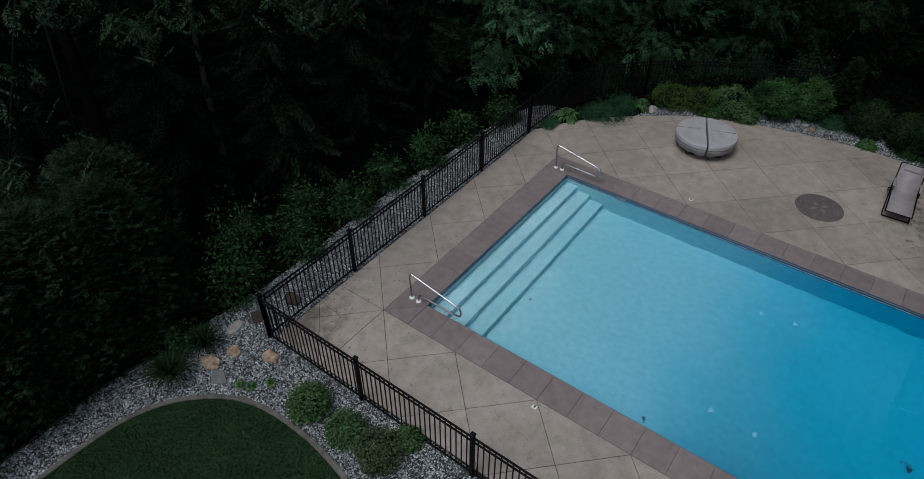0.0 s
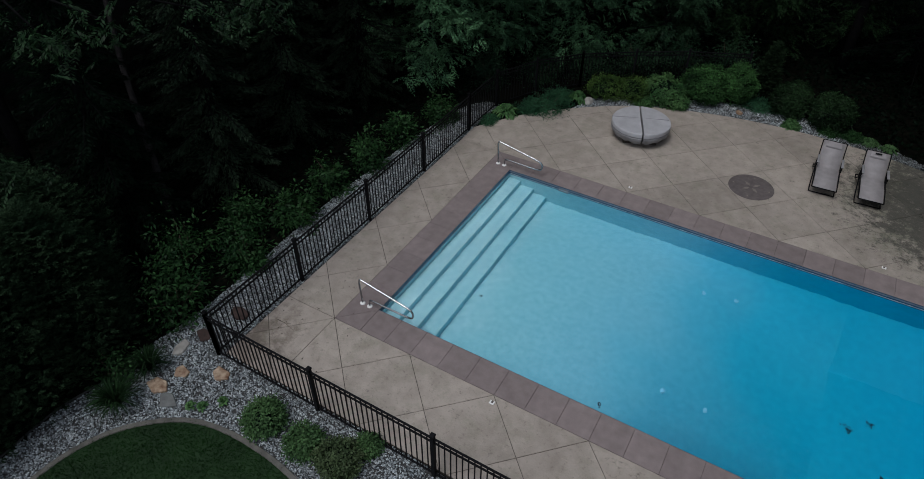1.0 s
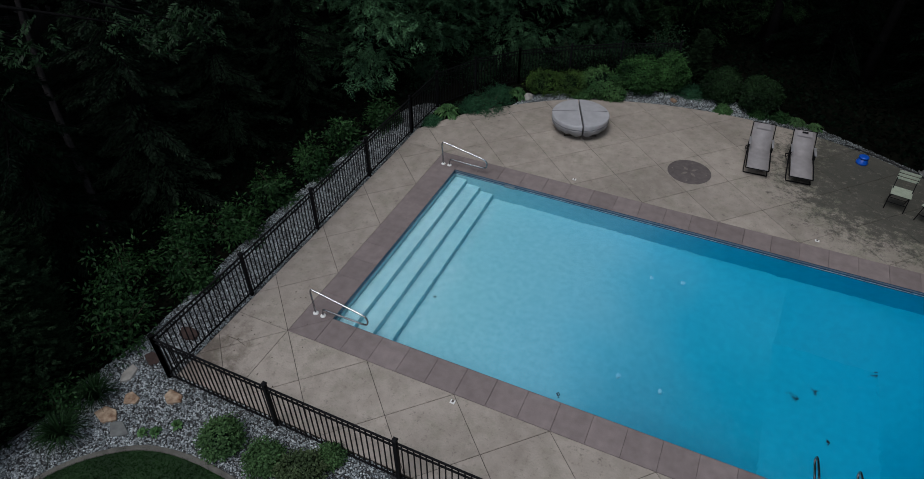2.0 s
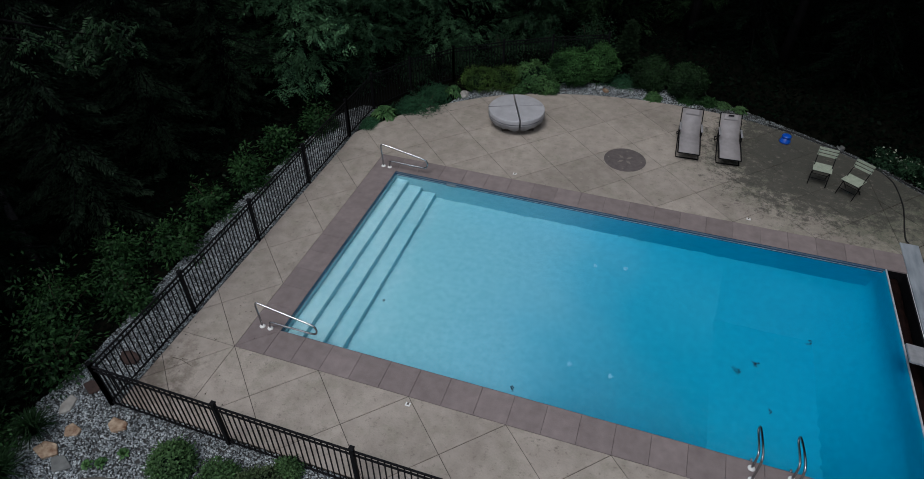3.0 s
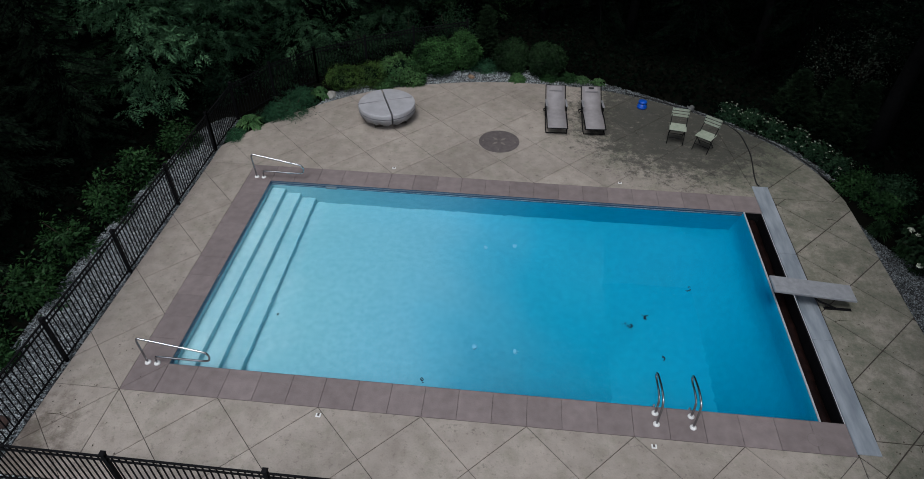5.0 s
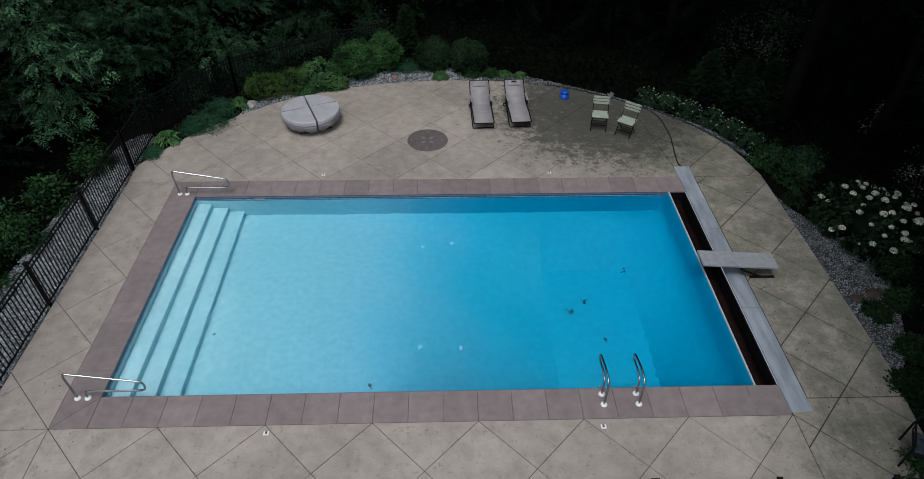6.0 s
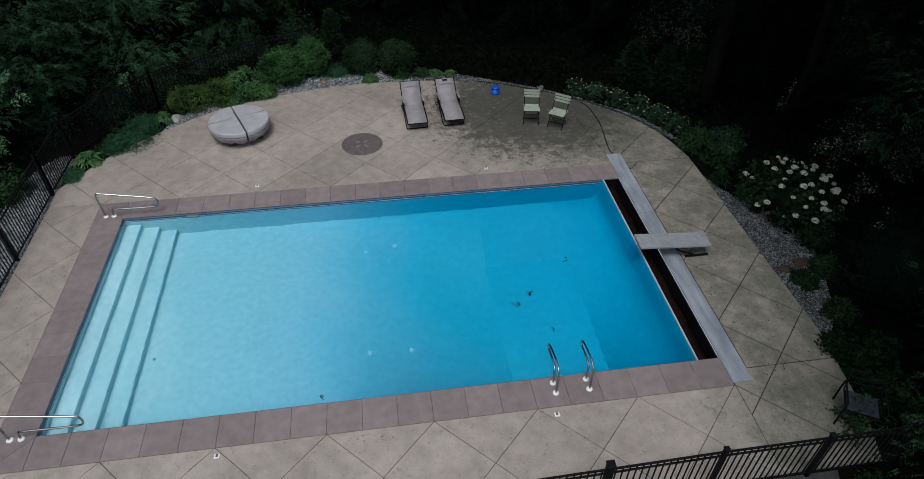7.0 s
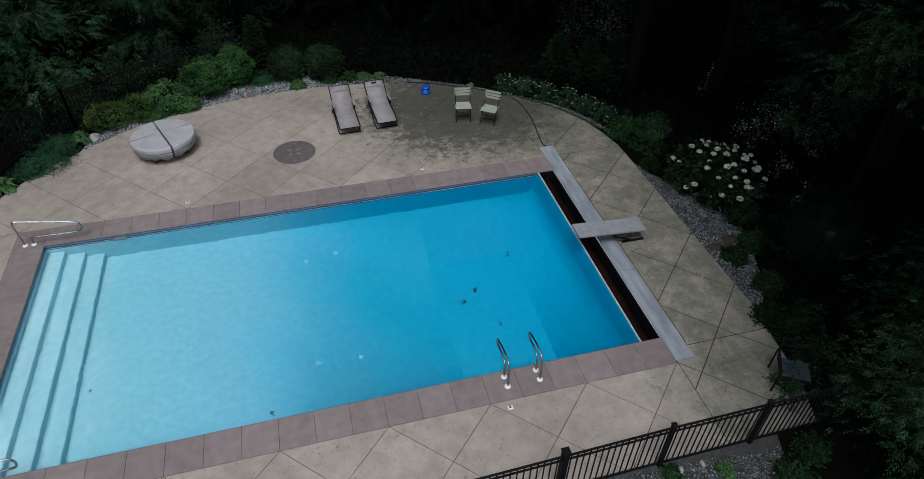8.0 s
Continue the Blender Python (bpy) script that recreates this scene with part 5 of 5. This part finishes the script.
woods = [(-3.6, 9.6, 0.9, 4.6, 1.7, 17000), (-2.6, 12.2, 0.7, 3.9, 1.6, 17000), (-0.6, 14.4, 0.6, 3.4, 1.7, 17000), (1.8, 15.9, 0.5, 3.2, 1.7, 15000), (4.6, 17.0, 0.6, 3.0, 1.7, 12000), (-6.0, 10.5, 0.8, 4.4, 1.9, 14000), (-4.6, 13.6, 0.8, 3.9, 1.9, 14000), (-2.2, 16.6, 0.6, 3.4, 1.9, 14000), (7.2, 18.2, 0.6, 2.6, 1.6, 5000),
         (18.4, 14.6, 0.7, 3.0, 1.8, 6000), (21.5, 10.0, 0.7, 3.2, 1.8, 6000), (19.2, 5.6, 1.2, 3.6, 1.5, 5000), (23.5, 5.5, 0.8, 3.6, 1.9, 6000), (23.0, 1.0, 0.8, 3.6, 1.9, 6000), (-9.5, 8.5, 1.0, 4.6, 2.0, 6000), (-10.5, 2.0, 1.2, 4.6, 2.0, 5000)]
for i, (x, y, low, high, r, n) in enumerate(woods):
    # lit or shaded leaf colours, picked by where each tree stands
    broadleaf((x, y), "woodland tree with green leafy boughs", low, high, r, LEAF_LIT_TREE if x < 1 and y > 9 else LEAF_SHADE if 3 < x < 12 else LEAF_TREE, count=n, top=(19.0 if x > 3 else 12.0) + (i % 3), top_r=2.8 + 0.3 * (i % 3), group="woods round the pool", leaf=0.095)
# added trees whose unseen canopies shade the deck, gravel and borders
broadleaf((19.4, 3.2), "tall tree added for shade, its wide canopy out of view", 6.0, 7.0, 3.2, count=3500, top=16, top_r=6.0, group="woods round the pool", trunk_r=0.2)
broadleaf((20.2, -2.4), "tall tree added for shade, its wide canopy out of view", 5.2, 6.6, 3.0, count=3500, top=15, top_r=5.0, group="woods round the pool", trunk_r=0.2)
for x, y, r in ((18.4, 8.4, 4.6), (10.6, 16.4, 4.6), (14.2, 14.0, 4.4), (7.4, 17.0, 4.4)):
    broadleaf((x, y), "tall tree added for shade, its wide canopy out of view", 6.2, 7.0, 2.4, count=2000, top=17, top_r=r, group="woods round the pool", trunk_r=0.16)
# added mostly outside the view to cut skylight at the fence corner
broadleaf((15.9, -6.3), "leafy tree added beside the lawn to block the sky", 1.4, 7.0, 2.3, LEAF_TREE, 0.10, 11000, 13, 3.6, trunk_r=0.16)
broadleaf((16.6, -5.4), "tall tree added for shade, its wide canopy out of view", 8.6, 9.2, 2.0, count=1500, top=16, top_r=4.2, group="woods round the pool", trunk_r=0.18)
for x, y, r in ((18.4, -4.4, 6.0), (22.5, -6.0, 5.4)):
    broadleaf((x, y), "tall tree added for shade, its wide canopy out of view", 7.0, 8.0, 3.0, count=2500, top=17, top_r=r, group="woods round the pool", trunk_r=0.2)
broadleaf((15.75, -3.0), "leafy young tree overhanging the fence corner", 0.6, 2.5, 1.75, LEAF_CORNER, 0.058, 34000, 3.0, 1.0, trunk_r=0.07)
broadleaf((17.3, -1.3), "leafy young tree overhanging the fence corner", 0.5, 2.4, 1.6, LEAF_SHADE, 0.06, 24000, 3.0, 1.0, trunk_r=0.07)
broadleaf((18.3, 2.7), "leafy woodland tree with hanging green boughs", 3.7, 5.3, 1.5, LEAF_CORNER, 0.075, 9000, 6.0, 1.5, group="woods round the pool", trunk_r=0.1)
broadleaf((-5.0, 0.15), "slender leaning tree with a bare trunk", 6.0, 8.0, 1.6, count=2000, top=11, top_r=2.0, lean=(-3.3, 3.1), group="woods round the pool", trunk_r=0.09, bark=GREY_BARK)
broadleaf((16.5, 9.65), "dark thick-trunked woodland tree", 6.0, 8.0, 1.6, count=2000, top=13, top_r=3.0, group="woods round the pool", trunk_r=0.24)

for x, y, r, h in [(-0.9, 11.9, 0.7, 1.2), (0.3, 13.0, 0.8, 1.1), (1.5, 13.9, 0.8, 1.2), (2.8, 14.7, 0.8, 1.3), (4.3, 15.5, 0.8, 1.4), (-2.2, 10.6, 0.7, 1.2)]:
    shrub("understory_bush", "loose green understory bush behind the fence", "bush", (x, y), r, r, h, LEAF_TREE, 0.085, 2600, 0.35, "understory bushes in the wood", 0.42)

# near-black leaves added under the trees so that the floor looks shaded
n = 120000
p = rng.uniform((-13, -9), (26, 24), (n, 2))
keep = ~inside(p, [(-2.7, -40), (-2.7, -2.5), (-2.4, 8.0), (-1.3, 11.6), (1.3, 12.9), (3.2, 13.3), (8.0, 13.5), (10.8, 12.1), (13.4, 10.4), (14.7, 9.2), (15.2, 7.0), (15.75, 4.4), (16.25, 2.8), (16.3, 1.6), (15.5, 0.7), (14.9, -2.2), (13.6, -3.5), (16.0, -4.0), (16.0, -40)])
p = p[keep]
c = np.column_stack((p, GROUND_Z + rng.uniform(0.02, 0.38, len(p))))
tagged(new("ground_cover", leaf_mesh("ground_cover", LEAF_FLOOR, c, rng.normal(size=(len(c), 3)) * np.array((1, 1, 0.4)), 0.15, 0.085)), "near-black leaves added to keep the wood's floor in shade", "ground cover", kind="stuff")

# a ring of coarse leaves added behind the first trees to block low sky light
n = 16000
ang = rng.uniform(radians(-25), radians(205), n)
dist = rng.uniform(19.5, 30, n)
far = np.stack((7 + dist * np.cos(ang) * 1.05, 5 + dist * np.sin(ang), rng.uniform(0.0, 1.0, n) ** 0.8 * 19), 1)
tagged(new("far_woods", leaf_mesh("far_woods", LEAF_DARK, far, rng.normal(size=(n, 3)), 1.5, 1.0)), "ring of coarse dark leaves added to block low sky light", "woods", kind="stuff")

# sun flecks in the dark wood, made as sparse bushes of pale leaves
for x, y, h, r, n in [(16.3, 13.6, 2.6, 0.55, 900), (17.5, 13.6, 2.7, 0.75, 1500), (18.9, 9.3, 0.9, 0.16, 130), (22.2, 11.8, 1.5, 0.6, 400), (19.7, 7.0, 1.0, 0.7, 700), (21.0, 7.2, 1.1, 0.8, 1300), (20.2, 6.0, 0.8, 0.7, 500), (18.7, 6.4, 0.8, 0.6, 200), (23.3, 9.6, 1.6, 0.7, 900), (24.3, 8.6, 1.8, 0.9, 1100), (23.2, 7.4, 1.4, 0.6, 700), (18.5, 5.0, 0.7, 0.5, 140), (18.1, 3.6, 0.7, 0.18, 40)]:
    shrub("sapling", "sparse pale leaves standing in for sun flecks in the wood", "sapling", (x, y), r, r, h, LEAF_SUN_FLECK, 0.06, n, 0.5, "saplings in the wood", 0.5)

# locust with feathery boughs that hang over the hedge
loc = thing("locust_tree", "locust with bright feathery hanging leaves", "tree", (-6.2, -1.6, GROUND_Z))
base = np.array((-6.2, -1.6, GROUND_Z))
trunk = Shape().tube([(0, 0, 0), (0.1, 0.1, 3), (0.3, 0.1, 6.2), (0.5, 0.2, 10)], [0.17, 0.14, 0.11, 0.04], 8)
places, aims_ = [], []
for tip, spread, n in (((-2.77, -2.97, 6.50), 0.34, 34), ((-2.2, -2.05, 6.10), 0.42, 52), ((-1.9, -1.35, 6.22), 0.30, 20), ((-0.95, -0.10, 6.08), 0.34, 40), ((-0.62, 0.28, 6.06), 0.26, 30), ((-2.9, -3.6, 5.6), 0.36, 16), ((-2.9, -3.1, 4.35), 0.36, 14), ((-2.4, -4.2, 4.85), 0.28, 12)):
    tip = np.array(tip) - base
    root = np.array((0.3, 0.1, 6.3 + rng.uniform(-0.5, 0.5)))
    trunk.tube([tuple(root), tuple((root + tip) / 2 + np.array((0, 0, 0.35))), tuple(tip)], [0.05, 0.03, 0.008], 5)
    places.append(tip + rng.normal(size=(n, 3)) * spread * np.array((0.75, 0.75, 0.4)))
    a = rng.uniform(0, 2 * math.pi, n)
    aims_.append(np.stack((np.cos(a), np.sin(a), np.full(n, -0.55)), 1))
part("trunk", trunk, BARK, loc)
part("fronds", sprays("fronds", LEAF_LOCUST, np.concatenate(places), np.concatenate(aims_), 0.30, 0.085, 0.40, 7, 0.2), LEAF_LOCUST, loc)


# ---- furniture on the deck ----
def lounger(at, turn, label):
    """A folding zero-gravity lounger: bent tube frame, sling, pillow and armrests. Its foot points along -y."""
    ob = thing("sun_lounger", label, "lounger", at, turn, "loungers on the deck")
    prof = glide([(0, -0.92, 0.26), (0, -0.50, 0.32), (0, -0.12, 0.33), (0, 0.05, 0.335), (0, 0.35, 0.49), (0, 0.68, 0.73)], 5)
    s = Shape()
    w2 = 0.262
    top_l = [(-w2, p.y, p.z) for p in prof]
    top_r = [(w2, p.y, p.z) for p in prof]
    n = len(prof)
    v = top_l + top_r + [(x, y, z - 0.015) for x, y, z in top_l] + [(x, y, z - 0.015) for x, y, z in top_r]
    f = [(i, i + n, i + n + 1, i + 1) for i in range(n - 1)] + [(2 * n + i, 2 * n + i + 1, 3 * n + i + 1, 3 * n + i) for i in range(n - 1)]
    f += [(i, i + 1, 2 * n + i + 1, 2 * n + i) for i in range(n - 1)] + [(n + i, 3 * n + i, 3 * n + i + 1, n + i + 1) for i in range(n - 1)] + [(0, 2 * n, 3 * n, n), (n - 1, 2 * n - 1, 4 * n - 1, 3 * n - 1)]
    part("sling", s.add(v, f, True), SLING, ob)
    pil = Shape().stack([[(x * sx, 0.57 + y * sx * 0.8, 0.65 + (y * 0.60) + dz) for x, y in ((-0.19, -0.065), (0.19, -0.065), (0.19, 0.065), (-0.19, 0.065))] for sx, dz in ((0.9, -0.005), (1.0, 0.02), (0.98, 0.045), (0.8, 0.06))])
    part("pillow", pil, SLING, ob, "padded taupe head pillow")
    for x in (-0.285, 0.285):
        part("side_tube", Shape().tube([(x, p.y, p.z - 0.005) for p in prof], 0.014, 7), BLACK_METAL, ob)
        part("armrest", Shape().box(x - 0.028, -0.18, 0.51, x + 0.028, 0.22, 0.535, 0.008), VINYL_DARK, ob, "grey plastic armrest")
        part("front_leg", Shape().tube(glide([(x, 0.18, 0.51), (x * 1.04, -0.05, 0.28), (x * 1.04, -0.55, 0.04), (x * 1.02, -0.78, 0.016)], 4), 0.014, 7), BLACK_METAL, ob)
        part("rear_leg", Shape().tube(glide([(x, -0.12, 0.51), (x * 1.04, 0.05, 0.28), (x * 1.04, 0.38, 0.04), (x * 1.02, 0.58, 0.016)], 4), 0.014, 7), BLACK_METAL, ob)
        part("hoop", Shape().tube([(x * 1.05, 0.02 + 0.13 * math.cos(k * math.pi / 8), 0.38 + 0.13 * math.sin(k * math.pi / 8)) for k in range(16)], 0.011, 6, True), BLACK_METAL, ob)
    for y, z in ((-0.78, 0.016), (0.58, 0.016), (-0.93, 0.252), (0.69, 0.725)):
        part("crossbar", Shape().tube([(-0.29, y, z), (0.29, y, z)], 0.014, 7), BLACK_METAL, ob)
    return ob


lounger((7.86, 10.35, 0.0), 3, "taupe sling lounger with a black frame and pillow")
tagged_lounger = lounger((8.90, 10.40, 0.0), 4, "taupe sling lounger with a dark patch on its pillow")
part("patch", Shape().stack([[(-0.09, 0.545, 0.722), (0.06, 0.545, 0.722), (0.06, 0.585, 0.744), (-0.09, 0.585, 0.744)], [(-0.09, 0.545, 0.727), (0.06, 0.545, 0.727), (0.06, 0.585, 0.749), (-0.09, 0.585, 0.749)]]), BLACK_METAL, tagged_lounger, "dark cloth patch on the pillow")


def bistro_chair(at, turn):
    """A folding garden chair with slatted seat and two back slats. It faces -y."""
    ob = thing("bistro_chair", "folding bistro chair with pale green slats and dark legs", "chair", at, turn, "bistro chairs on the deck")
    for k in range(6):
        y0 = -0.20 + k * 0.066
        part("seat_slat", Shape().box(-0.225, y0, 0.445, 0.225, y0 + 0.056, 0.463, 0.005), MINT, ob)
    for z in (0.655, 0.735, 0.815):
        part("back_slat", Shape().box(-0.23, 0.225 + (z - 0.7) * 0.24, z, 0.23, 0.242 + (z - 0.7) * 0.24, z + 0.058), MINT, ob)
    for x in (-0.21, 0.21):
        part("long_leg", Shape().tube([(x, -0.20, 0.01), (x, 0.02, 0.43), (x, 0.23, 0.70), (x, 0.275, 0.87)], 0.011, 6), BLACK_METAL, ob)
        part("short_leg", Shape().tube([(x * 0.9, 0.26, 0.01), (x * 0.9, -0.17, 0.44)], 0.011, 6), BLACK_METAL, ob)
    for y, z in ((-0.12, 0.17), (0.18, 0.13), (-0.19, 0.435), (0.12, 0.435)):
        part("stretcher", Shape().tube([(-0.2, y, z), (0.2, y, z)], 0.009, 6), BLACK_METAL, ob)
    return ob


bistro_chair((11.17, 9.53, 0.0), -10)
bistro_chair((11.86, 9.18, 0.0), -36)


# spa cover: two padded half discs lying folded open, on a low base
spa = thing("spa_cover", "round grey vinyl spa cover in two halves on the deck", "spa cover", (3.02, 9.88, 0.0), 22)
for side in (-1, 1):
    rings = []
    arc_pts = [(0.025, -0.79)] + [(0.025 + 0.79 * math.cos(t), 0.79 * math.sin(t)) for t in np.linspace(-math.pi / 2 + 0.03, math.pi / 2 - 0.03, 22)] + [(0.025, 0.79)]
    for scale_, z, dz in ((0.985, 0.385, 0), (1.0, 0.395, 0), (1.0, 0.468, 0.0), (0.992, 0.487, 0.012), (0.97, 0.498, 0.024)):
        rings.append([(side * (0.025 + (x - 0.025) * scale_), y * scale_, z + dz * (1 - x)) for x, y in arc_pts])
    if side < 0:
        rings = [r[::-1] for r in rings]
    half = part("half_cover", Shape().stack(rings), VINYL, spa)
    sk = []
    for k, z in ((0.96, 0.392), (0.962, 0.372), (0.998, 0.345), (0.985, 0.265), (0.90, 0.17), (0.80, 0.13)):
        sk.append([(side * (0.03 + (x - 0.03) * k), y * k, z + (0.026 * math.sin(i * 2.1) + 0.014 * math.sin(i * 5.3) if z < 0.2 else 0.012 * math.sin(i * 3.7))) for i, (x, y) in enumerate(arc_pts)])
    if side < 0:
        sk = [r[::-1] for r in sk]
    # the skirt's darker vinyl holds the shade under the cover's rim
    part("skirt", Shape().stack(sk), VINYL_DARK, half, "crumpled vinyl skirt, darkened for shade under the rim")
    part("seam", Shape().box(min(side * 0.03, side * 0.82), 0.10, 0.500, max(side * 0.03, side * 0.76), 0.108, 0.520), VINYL_DARK, half)
for x, y in ((-0.34, -0.32), (0.34, -0.32), (-0.34, 0.32), (0.34, 0.32)):
    part("block", Shape().box(x - 0.12, y - 0.12, 0.0, x + 0.12, y + 0.12, 0.30), JOINT, spa)

float_ = thing("chlorine_floater", "small bright blue plastic pool floater on the deck's edge", "pool floater", (10.46, 11.32, 0.0))
part("body", Shape().lathe([(0.14, 0.0), (0.15, 0.02), (0.15, 0.06), (0.125, 0.075), (0.118, 0.17)], sides=24), BLUE, float_)
part("cap", Shape().lathe([(0.128, 0.17), (0.128, 0.205), (0.10, 0.225), (0.03, 0.23)], sides=24), BLUE, float_)

hose_line = glide([(12.99, 7.58, 0.03), (12.96, 7.72, 0.02), (13.0, 8.15, 0.014), (13.08, 8.7, 0.014), (13.12, 9.15, 0.014), (13.10, 9.7, 0.014), (13.02, 10.2, 0.014), (12.7, 10.75, -0.02)], 6)
solid("hose", Shape().tube(hose_line, 0.016, 7), HOSE, "black rubber hose lying across the deck", "hose")
edge_hose = [(x + 0.06, y + 0.08, -0.01 + 0.008 * math.sin(i)) for i, (x, y) in enumerate([p for p in arc if p[0] > 9.6 and p[1] > 7.6])]
solid("drip_line", Shape().tube(edge_hose, 0.02, 6), HOSE, "black drip line along the deck's edge", "hose")

pc = thing("patio_chair", "dark metal patio chair with a slate blue seat by the fence", "chair", (14.55, -0.92, 0.0), -30)
part("seat", Shape().box(-0.27, -0.25, 0.36, 0.27, 0.23, 0.385, 0.008), BLACK_METAL, pc)
part("cushion", Shape().box(-0.24, -0.21, 0.385, 0.25, 0.20, 0.425, 0.02), SLATE_BLUE, pc, "slate blue seat cushion")
for x in (-0.31, 0.31):
    part("side_frame", Shape().tube(glide([(x, -0.27, 0.0), (x, -0.27, 0.52), (x, -0.20, 0.60), (x, 0.18, 0.60), (x, 0.25, 0.52), (x, 0.28, 0.0)], 4), 0.018, 7), BLACK_METAL, pc)
    part("back_post", Shape().tube([(x * 0.85, 0.24, 0.38), (x * 0.85, 0.34, 0.82)], 0.014, 7), BLACK_METAL, pc)
for z, y in ((0.55, 0.28), (0.66, 0.305), (0.80, 0.336)):
    part("back_rail", Shape().tube([(-0.263, y, z), (0.263, y, z)], 0.013, 7), BLACK_METAL, pc)

# twigs and dry leaves blown on to the deck
for i, (x, y, ln, a) in enumerate([(-0.97, -0.62, 0.52, -8), (13.9, 0.2, 0.2, 60), (13.7, 5.9, 0.3, 15), (14.3, 6.4, 0.24, -10), (10.1, 9.9, 0.16, 40), (12.6, 9.0, 0.2, 70), (13.4, 3.05, 0.3, 12)]):
    tw = solid("twig", Shape().tube([(0, 0, 0.006), (ln * 0.4, 0.03, 0.008), (ln, 0.0, 0.006)], [0.005, 0.004, 0.002], 5).tube([(ln * 0.4, 0.03, 0.008), (ln * 0.6, 0.09, 0.007)], [0.003, 0.0015], 4), STEM, "thin dry twig lying on the deck", "twig", group="twigs on the deck")
    tw.matrix_world = pose(x, y, 0, 0, 0, a)
spread = np.concatenate((rng.uniform((-1.15, -1.6), (0.6, 1.2), (24, 2)), rng.uniform((9.2, 8.6), (14.2, 11.2), (90, 2)), rng.uniform((13.3, -1.2), (14.9, 7.0), (110, 2))))
spread = spread[inside(spread, [(-1.2, -1.74), (14.4, -1.74), (14.9, 0.0), (14.9, 6.8)] + [(x * 0.99, y - 0.1) for x, y in reversed(arc)] + [(-1.2, 7.9)])]
bits = np.column_stack((spread, np.full(len(spread), 0.006)))
tagged(new("leaf_litter", leaf_mesh("leaf_litter", STEM, bits, rng.normal(size=bits.shape) * np.array((1, 1, 0.05)), 0.04, 0.022, 6)), "scattered dry leaf bits on the deck", "leaf litter", kind="stuff")

# sunken leaves on the pool floor
for i, (x, y, z, r) in enumerate([(9.68, 3.88, -2.295, 0.042), (10.03, 4.17, -2.295, 0.050), (11.2, 5.12, -2.295, 0.042), (1.97, 2.62, -0.978, 0.02), (5.3, 1.26, -0.975, 0.025), (10.35, 3.0, -2.295, 0.03)]):
    n = 9
    me = leaf_mesh("sunken_leaf", DEBRIS, rng.normal(size=(n, 3)) * np.array((r, r, 0.003)) + np.array((0, 0, 0.012)), rng.normal(size=(n, 3)) * np.array((1, 1, 0.1)), r * 2.2, r * 1.1, 4)
    ob = tagged(new("sunken_leaf", me), "small dark leaf lying on the pool floor", "leaf", "leaves on the pool floor")
    ob.matrix_world = pose(x, y, z)

# ---- pieces of the deck and the coping, last ----
for o in slabs:
    if area(o) < 0:
        o = o[::-1]
    o = tidy(inset(o, 0.010 if min(x for x, y in o) > 12.2 else 0.005))
    if len(o) > 2 and area(o) > 0.005:
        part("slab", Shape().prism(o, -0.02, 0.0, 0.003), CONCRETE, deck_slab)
coping = solid("coping", Shape().box(0.01, 0.01, -0.10, POOL_W - 0.012, COPE_N - 0.01, -0.016).box(POOL_W - 0.012, 0.01, -0.10, COPE_E - 0.004, POOL_S - 0.012, -0.016).box(POOL_W - 0.012, POOL_N + 0.012, -0.10, COPE_E - 0.004, COPE_N - 0.01, -0.016), JOINT, "mauve concrete coping stones round the pool", "coping", "structure")


def stone(x0, y0, x1, y1):
    part("coping_stone", Shape().box(x0 + 0.002, y0 + 0.002, -0.055, x1 - 0.002, y1 - 0.002, 0.004, 0.004), COPING, coping)


STONE = 0.61
for k in range(21):
    x0, x1 = k * STONE, min((k + 1) * STONE, COPE_E)
    if k == 0:
        for tri in ([(0.006, 0.003), (0.64, 0.003), (0.64, 0.633)], [(0.003, 0.006), (0.637, 0.637), (0.003, 0.637)]):
            part("coping_stone", Shape().prism(tri, -0.055, 0.004, 0.006), COPING, coping)
        continue
    stone(max(x0, POOL_W), 0.0, x1, POOL_S)
    stone(max(x0, POOL_W), POOL_N, x1, COPE_N)
rows = np.linspace(POOL_S, POOL_N, 11)
for y0, y1 in zip(rows, rows[1:]):
    stone(0.0, y0, POOL_W, y1)
for tri in ([(0.003, POOL_N + 0.003), (POOL_W - 0.006, POOL_N + 0.003), (0.003, COPE_N - 0.006)], [(POOL_W - 0.003, POOL_N + 0.006), (POOL_W - 0.003, COPE_N - 0.003), (0.006, COPE_N - 0.003)]):
    part("coping_stone", Shape().prism(tri, -0.055, 0.004, 0.004), COPING, coping)
